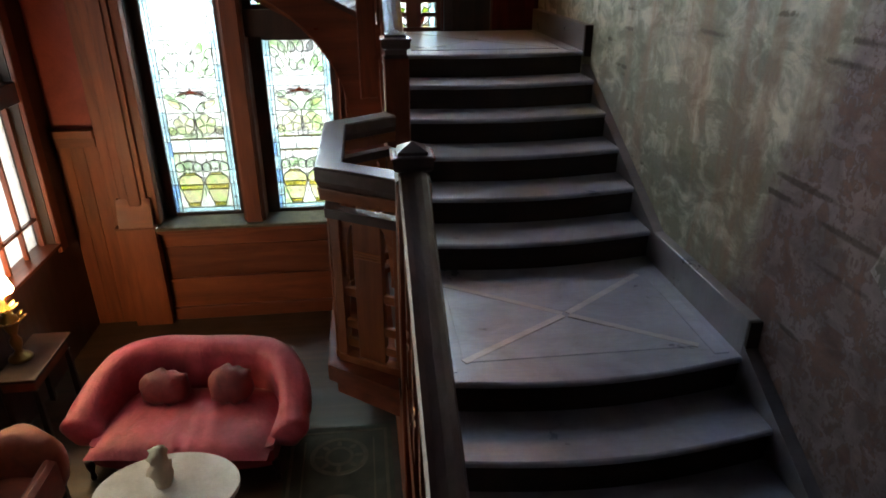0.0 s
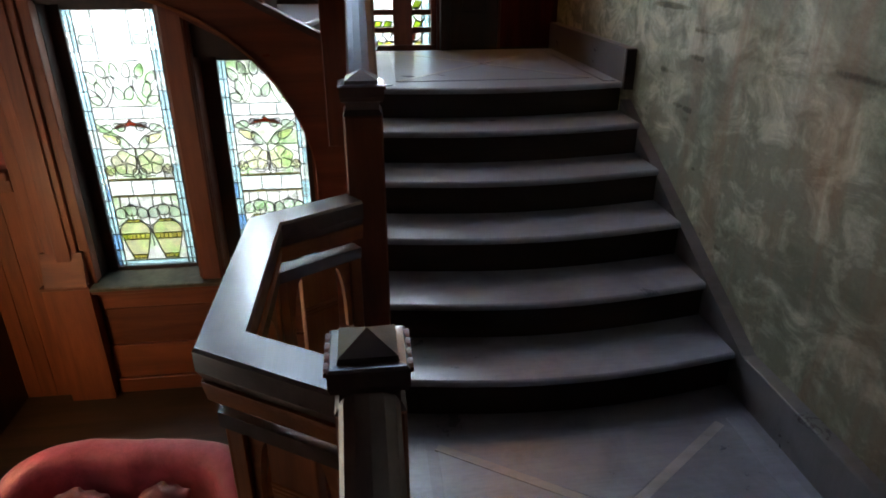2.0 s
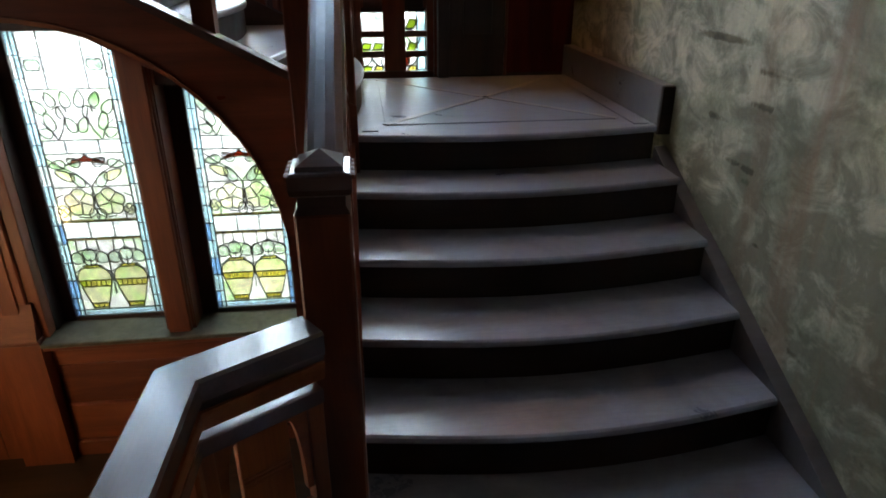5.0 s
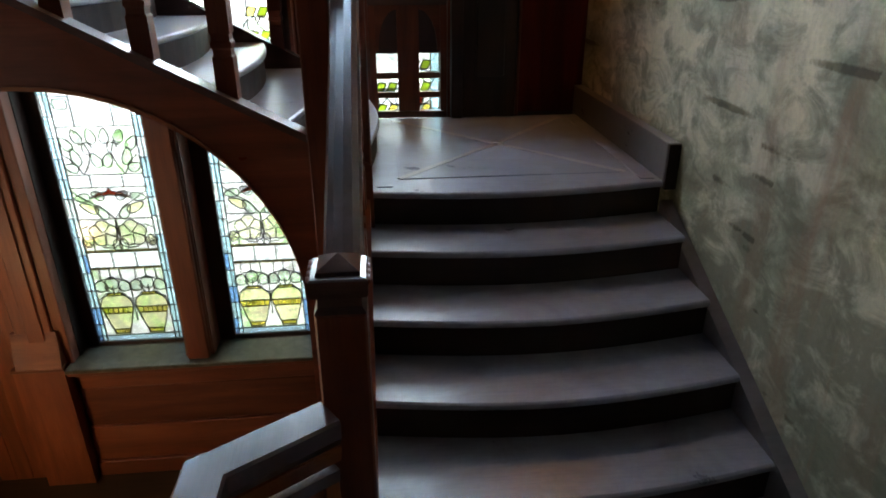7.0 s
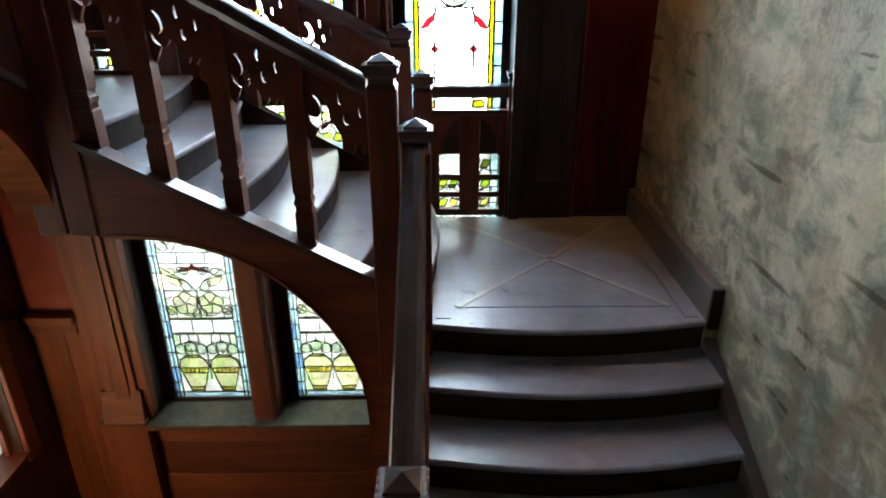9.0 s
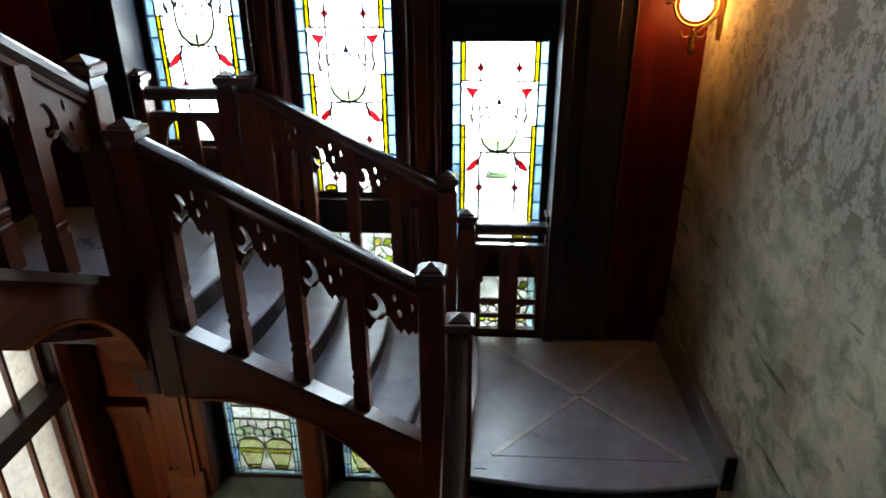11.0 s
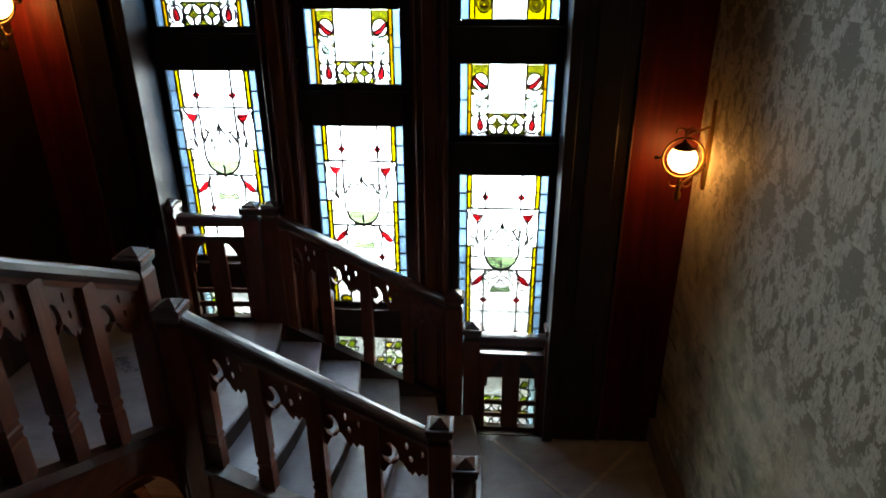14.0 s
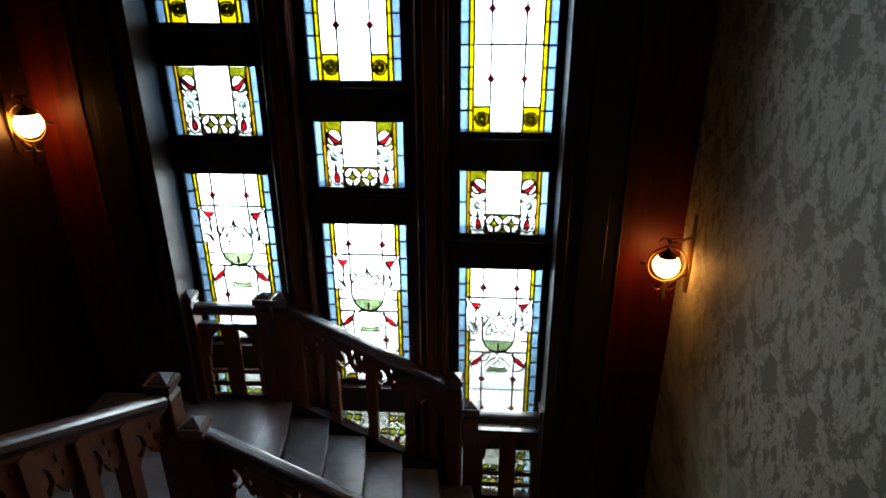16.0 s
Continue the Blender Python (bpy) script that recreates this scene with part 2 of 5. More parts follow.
    faint = mixc(nt, math_node(nt, "MULTIPLY", math_node(nt, "SUBTRACT", 1.0, leafy), 0.10), ground, (0.20, 0.21, 0.15))
    col = paper if torn else mixc(nt, keep, faint, paper)
    if torn:
        col = mixc(nt, 1.0, col, (0.9, 0.88, 1.02), "MULTIPLY")
    # slashes in the canvas
    mp = nd.new("ShaderNodeMapping")
    mp.inputs["Rotation"].default_value, mp.inputs["Scale"].default_value = (radians(12), 0, 0), (1, 0.85, 11)
    nt.links.new(tc.outputs["Object"], mp.inputs["Vector"])
    vor = nd.new("ShaderNodeTexVoronoi")
    vor.inputs["Scale"].default_value = 1.0
    nt.links.new(mp.outputs["Vector"], vor.inputs["Vector"])
    slash = math_node(nt, "ADD", vor.outputs["Distance"], math_node(nt, "MULTIPLY", math_node(nt, "SUBTRACT", fine, 0.5), 0.16))
    slash = math_node(nt, "ADD", slash, ramp(nt, worn, [(0.44, (0.5, 0.5, 0.5)), (0.54, (0, 0, 0))]))
    slash = math_node(nt, "MULTIPLY_ADD", keep, 0.5, slash)
    col = mixc(nt, 0.85, col, ramp(nt, slash, [(0.15, (0.28, 0.25, 0.18)), (0.24, (1, 1, 1))]), "MULTIPLY")
    col = mixc(nt, 0.35, col, ramp(nt, fine, [(0.3, (0.65, 0.65, 0.65)), (0.65, (1.1, 1.1, 1.1))]), "MULTIPLY")
    nt.links.new(col, b.inputs["Base Color"])
    b.inputs["Roughness"].default_value = 0.66
    bump(nt, b, math_node(nt, "ADD", fine, math_node(nt, "MULTIPLY", blot2, 2.0)), 0.35, 0.006)
    return m


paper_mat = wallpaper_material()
torn_mat = wallpaper_material("torn_damask", True)


def mottled(name, a, b_, scale=4.0, rough=0.7, bumpy=0.15, sheen=0.0, creased=False):
    m, nt, nd, b = nodes_of(name)
    big = noise_tex(nt, coords(nt), scale, 5, 0.6, 0.5)
    fine = noise_tex(nt, coords(nt), scale * 17, 3, 0.6)
    col = ramp(nt, big, [(0.3, a), (0.7, b_)])
    col = mixc(nt, 0.3, col, ramp(nt, fine, [(0.3, (0.65, 0.65, 0.65)), (0.65, (1.1, 1.1, 1.1))]), "MULTIPLY")
    nt.links.new(col, b.inputs["Base Color"])
    b.inputs["Roughness"].default_value = rough
    if sheen:
        b.inputs["Sheen Weight"].default_value = sheen
    if creased:
        folds = noise_tex(nt, coords(nt, (7, 4, 4)), 1.0, 3, 0.5, 0.8)
        # Fold hollows are darkened in the colour too, painting in their shade.
        nt.links.new(mixc(nt, 0.35, col, ramp(nt, folds, [(0.34, (0.45, 0.36, 0.38)), (0.60, (1.12, 1.1, 1.1))]), "MULTIPLY"), b.inputs["Base Color"])
        bump(nt, b, math_node(nt, "ADD", math_node(nt, "MULTIPLY", fine, 0.2), folds), 0.45, 0.03)
    else:
        bump(nt, b, fine, bumpy, 0.004)
    return m


red_paper = mottled("red_wallpaper", (0.17, 0.022, 0.018), (0.26, 0.04, 0.03), 2.5, 0.6)
plaster = mottled("dark_ceiling_boards", (0.045, 0.03, 0.022), (0.07, 0.048, 0.035), 1.5, 0.7)
velvet = mottled("rose_velvet", (0.24, 0.011, 0.034), (0.52, 0.075, 0.110), 2.2, 0.55, 0.3, 0.16, True)
dusky_velvet = mottled("dusky_velvet", (0.12, 0.010, 0.014), (0.27, 0.036, 0.038), 6.0, 0.5, 0.4, 0.1, True)
rust_fabric = mottled("rust_fabric", (0.15, 0.026, 0.013), (0.30, 0.062, 0.028), 5.0, 0.6, 0.35, 0.1)
marble = mottled("white_marble", (0.62, 0.60, 0.54), (0.78, 0.76, 0.70), 6.0, 0.22, 0.02)
cream_china = mottled("cream_china", (0.55, 0.50, 0.38), (0.72, 0.66, 0.52), 9.0, 0.3, 0.05)
sill_mat = mottled("weathered_sill", (0.045, 0.038, 0.024), (0.115, 0.098, 0.066), 9.0, 0.6, 0.3)
rug_mat = mottled("dark_green_rug", (0.028, 0.032, 0.022), (0.07, 0.07, 0.05), 5.0, 0.95, 0.4)
rug_figure = mottled("rug_figure", (0.08, 0.075, 0.05), (0.13, 0.12, 0.085), 7.0, 0.95, 0.4)
floor_mat = wood("dark_floorboards", (0.018, 0.010, 0.006), (0.036, 0.019, 0.011), (0.06, 0.032, 0.018), axis="x", rough=0.45)
lead_mat = mottled("lead_came", (0.012, 0.012, 0.012), (0.03, 0.03, 0.03), 20, 0.5)
brass, _nt, _nd, _b = nodes_of("aged_brass")
_b.inputs["Base Color"].default_value, _b.inputs["Metallic"].default_value, _b.inputs["Roughness"].default_value = (0.30, 0.19, 0.07, 1), 1.0, 0.40
dark_brass, _nt, _nd, _b = nodes_of("tarnished_brass")
_b.inputs["Base Color"].default_value, _b.inputs["Metallic"].default_value, _b.inputs["Roughness"].default_value = (0.09, 0.055, 0.03, 1), 1.0, 0.5


def glowing(name, colour, strength):
    m, nt, nd, b = nodes_of(name)
    b.inputs["Base Color"].default_value = (*colour, 1)
    b.inputs["Emission Color"].default_value = (*colour, 1)
    b.inputs["Emission Strength"].default_value = strength
    return m


globe_mat = glowing("lit_globe", (1.0, 0.44, 0.11), BULB)
shade_mat = glowing("lit_shade", (1.0, 0.64, 0.27), 46.0)


def stained(name, colour, body=0.25, drift=False, even=0.0):
    """Cathedral glass: lets tinted light through, partly scattered by its ripples."""
    m, nt, nd, b = nodes_of(name)
    nd.remove(b)
    out = nd["Material Output"]
    vary = noise_tex(nt, coords(nt), 14, 4, 0.6, 1.0)
    oi = nd.new("ShaderNodeObjectInfo")
    tone = ramp(nt, oi.outputs["Random"], [(0, (0.8 + even * 0.2,) * 3), (1, (1, 1, 1))])
    col = mixc(nt, 1.0, colour, ramp(nt, vary, [(0.3, (0.78 + even * 0.22,) * 3), (0.6, (1, 1, 1))]), "MULTIPLY")
    col = mixc(nt, 1.0, col, tone, "MULTIPLY")
    if drift:
        cloud = noise_tex(nt, coords(nt), 4.5, 3, 0.5, 0.6)
        col = mixc(nt, 1.0, col, ramp(nt, cloud, [(0.32, (0.74, 0.88, 0.66)), (0.46, (1, 1, 1)), (0.56, (0.97, 0.94, 1.0)), (0.70, (0.80, 0.79, 0.82))]), "MULTIPLY")
    tr, tl, gl = nd.new("ShaderNodeBsdfTransparent"), nd.new("ShaderNodeBsdfTranslucent"), nd.new("ShaderNodeBsdfGlossy")
    nt.links.new(col, tr.inputs["Color"])
    nt.links.new(col, tl.inputs["Color"])
    gl.inputs["Roughness"].default_value = 0.12
    m1, m2 = nd.new("ShaderNodeMixShader"), nd.new("ShaderNodeMixShader")
    m1.inputs[0].default_value, m2.inputs[0].default_value = body, 0.04
    nt.links.new(tr.outputs[0], m1.inputs[1])
    nt.links.new(tl.outputs[0], m1.inputs[2])
    nt.links.new(m1.outputs[0], m2.inputs[1])
    nt.links.new(gl.outputs[0], m2.inputs[2])
    nt.links.new(m2.outputs[0], out.inputs["Surface"])
    return m


g_clear = stained("clear_glass", (0.93, 0.97, 1.0), 0.15)
g_milk = stained("milky_glass", (0.93, 0.96, 0.93), 0.2, True)
g_sky = stained("sky_blue_glass", (0.68, 0.84, 0.92), 0.2)
g_deep = stained("deep_blue_glass", (0.42, 0.60, 0.84), 0.2)
g_ice = stained("pale_blue_glass", (0.88, 0.94, 0.96), 0.15)
g_blue = stained("blue_glass", (0.29, 0.40, 0.51), 0.3)
g_yellow = stained("yellow_glass", (0.52, 0.46, 0.03), 0.3)
g_gold = stained("gold_glass", (0.36, 0.27, 0.02), 0.25)
g_olive = stained("olive_yellow_glass", (0.36, 0.345, 0.05), 0.15)
g_lime = stained("lime_glass", (0.62, 0.74, 0.16), 0.3)
g_green = stained("green_glass", (0.40, 0.48, 0.33), 0.05, even=0.7)
g_mint = stained("mint_glass", (0.87, 0.955, 0.86), 0.05, even=0.5)
g_cream = stained("cream_glass", (0.97, 0.97, 0.82), 0.05, even=0.5)
g_red = stained("ruby_glass", (0.50, 0.05, 0.07), 0.2)
g_leaf = stained("pale_leaf_glass", (0.58, 0.66, 0.60), 0.05, even=0.7)
g_coral = stained("coral_glass", (0.44, 0.17, 0.12), 0.1)
g_amber = stained("amber_glass", (0.50, 0.12, 0.05), 0.1)
g_band = stained("golden_band_glass", (0.92, 0.84, 0.34), 0.05, even=0.5)
g_pale = stained("pale_yellow_glass", (0.98, 0.965, 0.74), 0.05, even=0.6)


def garden_material(name, strength, plain=False):
    m, nt, nd, b = nodes_of(name)
    nd.remove(b)
    em = nd.new("ShaderNodeEmission")
    a = noise_tex(nt, coords(nt), 1.1, 6, 0.65, 0.4)
    leafy = noise_tex(nt, coords(nt), 6.0, 5, 0.7, 0.8)
    tc = nd.new("ShaderNodeTexCoord")
    sep = nd.new("ShaderNodeSeparateXYZ")
    nt.links.new(tc.outputs["Object"], sep.inputs["Vector"])
    if plain:
        # Warm tint is added to warm the light on the hall's wood.
        col = ramp(nt, leafy, [(0.3, (0.75, 0.66, 0.52)), (0.7, (1.0, 0.88, 0.70))])
    else:
        # shaded garden at the foot, tree crowns, sky over them, its top dimmed to darken the lower stair
        height = math_node(nt, "MULTIPLY", sep.outputs["Z"], 0.1)
        rough = math_node(nt, "MULTIPLY", math_node(nt, "SUBTRACT", math_node(nt, "ADD", a, leafy), 1.0), 0.34)
        col = ramp(nt, math_node(nt, "ADD", height, rough), [(0.0, (0.023, 0.025, 0.020)), (0.14, (0.025, 0.027, 0.022)), (0.29, (0.017, 0.018, 0.016)), (0.37, (0.05, 0.056, 0.05)), (0.45, (0.50, 0.55, 0.53)), (0.56, (1.0, 1.06, 1.10)), (0.72, (0.84, 1.0, 1.18)), (0.90, (0.30, 0.37, 0.47)), (1.0, (0.12, 0.16, 0.22))])
    nt.links.new(col, em.inputs["Color"])
    em.inputs["Strength"].default_value = strength
    nt.links.new(em.outputs[0], nd["Material Output"].inputs["Surface"])
    return m


garden_mat = garden_material("bright_garden", DAYLIGHT)
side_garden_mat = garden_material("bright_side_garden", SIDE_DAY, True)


# ---------- mesh helpers ----------
def box(bm, x0, y0, z0, x1, y1, z1, bev=0.0):
    vs = [bm.verts.new(p) for p in ((x0, y0, z0), (x1, y0, z0), (x1, y1, z0), (x0, y1, z0), (x0, y0, z1), (x1, y0, z1), (x1, y1, z1), (x0, y1, z1))]
    fs = [bm.faces.new([vs[i] for i in q]) for q in ((0, 3, 2, 1), (4, 5, 6, 7), (0, 1, 5, 4), (1, 2, 6, 5), (2, 3, 7, 6), (3, 0, 4, 7))]
    if bev:
        es = list({e for f in fs for e in f.edges})
        bmesh.ops.bevel(bm, geom=es, offset=bev, segments=1, affect="EDGES", profile=0.5)
    return bm


def prism(bm, loop, axis, a, b):
    """A solid: a closed loop of 2D points pushed along an axis from a to b."""
    def at(p, d):
        return {"x": (d, p[0], p[1]), "y": (p[0], d, p[1]), "z": (p[0], p[1], d)}[axis]
    v0 = [bm.verts.new(at(p, a)) for p in loop]
    v1 = [bm.verts.new(at(p, b)) for p in loop]
    n = len(loop)
    bm.faces.new(v0)
    bm.faces.new(v1[::-1])
    for i in range(n):
        bm.faces.new([v0[i], v1[i], v1[(i + 1) % n], v0[(i + 1) % n]])
    return bm


def sweep(bm, p0, p1, profile):
    """A bar of a given cross-section (side, up) from p0 to p1, cut plumb."""
    p0, p1 = Vector(p0), Vector(p1)
    along = Vector((p1.x - p0.x, p1.y - p0.y, 0)).normalized()
    side = Vector((along.y, -along.x, 0))
    rings = [[bm.verts.new(p + side * s + Vector((0, 0, u))) for s, u in profile] for p in (p0, p1)]
    n = len(profile)
    bm.faces.new(rings[0])
    bm.faces.new(rings[1][::-1])
    for i in range(n):
        bm.faces.new([rings[0][i], rings[1][i], rings[1][(i + 1) % n], rings[0][(i + 1) % n]])
    return bm


def lathe(bm, profile, cx, cy, n=20):
    rings = []
    for r, z in profile:
        rings.append([bm.verts.new((cx + r * math.cos(2 * math.pi * i / n), cy + r * math.sin(2 * math.pi * i / n), z)) for i in range(n)])
    for a, b in zip(rings, rings[1:]):
        for i in range(n):
            bm.faces.new([a[i], a[(i + 1) % n], b[(i + 1) % n], b[i]])
    bm.faces.new(rings[0][::-1])
    bm.faces.new(rings[-1])
    return bm


def mesh_of(bm, material, smooth=False):
    bmesh.ops.recalc_face_normals(bm, faces=bm.faces)
    me = bpy.data.meshes.new("shape")
    bm.to_mesh(me)
    bm.free()
    me.materials.append(material)
    if smooth:
        me.shade_smooth()
    return me


BASE = {}


def thing(name, place, label, category, group="", kind=""):
    e = new(name)
    e.location = place
    e.empty_display_size = 0.1
    BASE[e] = Matrix.Translation(place)
    return tagged(e, label, category, group, kind)


def hang(ob, parent):
    ob.parent = parent
    ob.matrix_parent_inverse = BASE.get(parent, Matrix.Identity(4)).inverted()
    return ob


def part(name, bm, material, parent, label="", smooth=False):
    me = bm if isinstance(bm, bpy.types.Mesh) else mesh_of(bm, material, smooth)
    ob = hang(new(name, me), parent)
    return tagged(ob, label)


def solid(name, bm, material, label, category, kind="", group="", smooth=False):
    return tagged(new(name, mesh_of(bm, material, smooth)), label, category, group, kind)


def B():
    return bmesh.new()


def plate(loops, thick, axis, at, material):
    """A pierced board: the first loop is its outline, the others are holes; loops are 2D points in the board's plane."""
    cu = bpy.data.curves.new("outline", "CURVE")
    cu.dimensions, cu.fill_mode, cu.extrude = "2D", "BOTH", thick / 2
    for loop in loops:
        sp = cu.splines.new("POLY")
        sp.points.add(len(loop) - 1)
        for p, q in zip(sp.points, loop):
            p.co = (q[0], q[1], 0, 1)
        sp.use_cyclic_u = True
    tmp = bpy.data.objects.new("outline", cu)
    scene.collection.objects.link(tmp)
    me = bpy.data.meshes.new_from_object(tmp.evaluated_get(bpy.context.evaluated_depsgraph_get()))
    bpy.data.objects.remove(tmp)
    bpy.data.curves.remove(cu)
    for v in me.vertices:
        a, b, d = v.co
        v.co = (at + d, a, b) if axis == "x" else (a, at + d, b)
    me.materials.clear()
    me.materials.append(material)
    return me


# ---------- stairs ----------
def bowed(x0, x1, y_left, y_right, bow, n=12):
    return [(x0 + (x1 - x0) * i / n, y_left + (y_right - y_left) * i / n - bow * math.sin(math.pi * i / n)) for i in range(n + 1)]


SX0, SX1 = 0.27, 1.857          # clear width of the main flight


def nosed(bm, nose, back, top, way):
    """One solid board with a rounded front edge: nose and back are its outline, way points inward from the nose."""
    loops = []
    for inset, drop in ((0.016, 0.036), (0.004, 0.031), (0.0, 0.020), (0.003, 0.007), (0.013, 0.0)):
        pts = [(x + way[0] * inset, y + way[1] * inset) for x, y in nose] + list(back)
        loops.append([bm.verts.new((x, y, top - drop)) for x, y in pts])
    n = len(loops[0])
    bm.faces.new(loops[0][::-1])
    bm.faces.new(loops[-1])
    for a, b in zip(loops, loops[1:]):
        for i in range(n):
            bm.faces.new([a[i], a[(i + 1) % n], b[(i + 1) % n], b[i]])
    return bm


def main_step(k, nose_r, top, depth, name="step", bow=0.085):
    """One step of the main flight: a tread with a rounded nosing over a dark riser."""
    st = thing(name, (1.0, nose_r, top - RISE_M), "worn grey stair tread over dark wooden riser", "stair step", "steps of the main flight")
    nose = bowed(SX0, SX1, nose_r - 0.02, nose_r, bow)
    back = [(x, y + depth + 0.045) for x, y in nose][::-1]
    part("tread", nosed(B(), nose, back, top, (0, 1)), tread_mat, st)
    bm = B()
    face = [(x, y + 0.022) for x, y in nose]
    prism(bm, face + [(x, y + 0.03) for x, y in face][::-1], "z", top - RISE_M, top - 0.036)
    part("riser", bm, riser_mat, st, "dark riser board")
    return st


for k in range(1, 6):
    main_step(k, 5.452 - RUN_M * k, Z_UP - RISE_M * k, RUN_M)
for k in range(1, 9):
    main_step(k, 2.555 - RUN_M * k, Z_LOW - RISE_M * k, RUN_M)


def landing(name, x0, x1, nose_r, y1, top, cross, field):
    """A landing with a bowed front edge, its floor laid as a bordered cross of raised strips."""
    ld = thing(name, (1.0, nose_r, top - 0.2), "worn grey landing floor laid with a diagonal cross", "stair landing", kind="structure")
    nose = bowed(SX0, SX1, nose_r - 0.02, nose_r, 0.085)
    back = [(x1, y1), (x0, y1), (x0, nose_r + 0.1)]
    part("deck", nosed(B(), nose, back, top - 0.005, (0, 1)), tread_mat, ld)
    bm = B()
    prism(bm, [(x, y + 0.022) for x, y in nose] + [(x, y + 0.06) for x, y in nose][::-1], "z", top - RISE_M, top - 0.041)
    part("riser", bm, riser_mat, ld, "dark riser board")
    bm = B()
    box(bm, x0 + 0.01, nose_r + 0.12, top - 0.2, x1 - 0.002, y1 - 0.01, top - 0.04)
    part("underside", bm, dark_x, ld)
    fx0, fx1, fy0, fy1 = field
    cx, cy = cross
    w = 0.04
    corners = [(fx0, fy0), (fx1, fy0), (fx1, fy1), (fx0, fy1)]
    # four fields between the strips
    for i in range(4):
        a, b = Vector(corners[i]), Vector(corners[(i + 1) % 4])
        c = Vector((cx, cy))
        tri = []
        ctr = (a + b + c) / 3
        for p in (a, b, c):
            d = (ctr - p)
            tri.append(p + d.normalized() * min(0.035, d.length * 0.3))
        bm = B()
        prism(bm, [tuple(p) for p in tri], "z", top - 0.0048, top - 0.001)
        part("floor_panel", bm, tread_mat, ld)
    for c in corners:
        d = (Vector((cx, cy)) - Vector(c)).normalized()
        s = Vector((-d.y, d.x)) * w / 2
        p, q = Vector(c) + d * 0.02, Vector((cx, cy)) - d * 0.021
        bm = B()
        prism(bm, [tuple(p - s), tuple(q - s), tuple(q + s), tuple(p + s)], "z", top - 0.0048, top + 0.0012)
        part("floor_strip", bm, strip_mat, ld, "paler raised strip")
    for (a0, b0, a1, b1) in ((fx0 - 0.11, nose_r + 0.05, fx0 - 0.03, fy1 + 0.02), (fx1 + 0.03, nose_r + 0.05, min(fx1 + 0.11, x1 - 0.003), fy1 + 0.02)):
        bm = B()
        box(bm, a0, b0, top - 0.0048, a1, b1, top + 0.0005)
        part("border_board", bm, tread_mat, ld)
    return ld


landing("landing_lower", 0.10, SX1, 2.555, 3.82, Z_LOW, (1.083, 3.085), (0.42, 1.70, 2.675, 3.53))
landing("landing_upper", 0.10, SX1, 5.452, 7.12, Z_UP, (1.09, 6.31), (0.42, 1.72, 5.62, 7.05))


def skirting():
    sk = thing("skirting", (1.88, 5.4, Z_UP), "grey-painted stepped skirting along the stair wall", "skirting board", kind="structure")
    for y0, y1, z in ((5.457, 7.2, Z_UP), (2.575, 3.74, Z_LOW)):
        bm = B()
        box(bm, SX1, y0, z - 0.05, WALL_R + 0.003, y1, z + 0.205, 0.004)
        part("curb", bm, curb_mat, sk)
        part("end_block", box(B(), SX1 + 0.002, y0 - 0.022, z - 0.05, WALL_R + 0.003, y0 - 0.0005, z + 0.202, 0.003), riser_mat, sk, "dark end of the skirting")
    for y0, y1, z0 in ((3.70, 5.454, Z_LOW), (-0.9, 2.572, Z_LOW)):
        s = RISE_M / RUN_M
        rise = (y1 - y0) * s
        bm = B()
        off = 0.06
        lo = (z0 if y0 > 0 else Z_LOW - rise)
        prism(bm, [(y0, lo - 0.25), (y1, lo + rise - 0.25), (y1, lo + rise + off), (y0, lo + off + (0.16 if y0 > 0 else 0.0))] if y0 < 0 else
              [(y0, lo - 0.15), (y1, lo + rise - 0.25), (y1, lo + rise + 0.04), (y0, lo + 0.2)], "x", SX1, WALL_R + 0.002)
        part("sloping_board", bm, curb_mat, sk)


skirting()

# flight from the upper landing to the turning landing, along the windows
F2_Y0, F2_Y1 = 5.452, 7.158
F2_X0, F2_RUN = 0.23, 0.343


def side_step(k):
    top = Z_UP + RISE * (k + 1)
    xn = F2_X0 - F2_RUN * k
    st = thing("step", (xn, 6.3, top - RISE), "worn grey tread with a bowed nosing", "stair step", "steps of the turning flight")
    n = 14
    nose = [(xn + 0.105 * math.sin(math.pi * i / n), F2_Y0 + (F2_Y1 - F2_Y0) * i / n) for i in range(n + 1)]
    back = [(x - F2_RUN - 0.045, y) for x, y in nose][::-1] if k < 5 else [(xn - 0.16, F2_Y1), (xn - 0.16, F2_Y0)]
    part("tread", nosed(B(), nose, back, top, (-1, 0)), tread_mat, st)
    bm = B()
    prism(bm, [(x - 0.022, y) for x, y in nose] + [(x - 0.05, y) for x, y in nose][::-1], "z", top - RISE, top - 0.036)
    part("riser", bm, riser_mat, st, "dark riser board")


for k in range(6):
    side_step(k)
bm = B()
box(bm, WALL_L + 0.002, 5.452, Z_TURN - 0.22, F2_X0 - 5 * F2_RUN - 0.165, 7.2, Z_TURN - 0.002)
solid("landing_turning", bm, tread_mat, "dark worn floor of the turning landing", "stair landing", "structure")

# flight from the turning landing back over the hall
F3_X0, F3_X1 = WALL_L + 0.003, -1.74
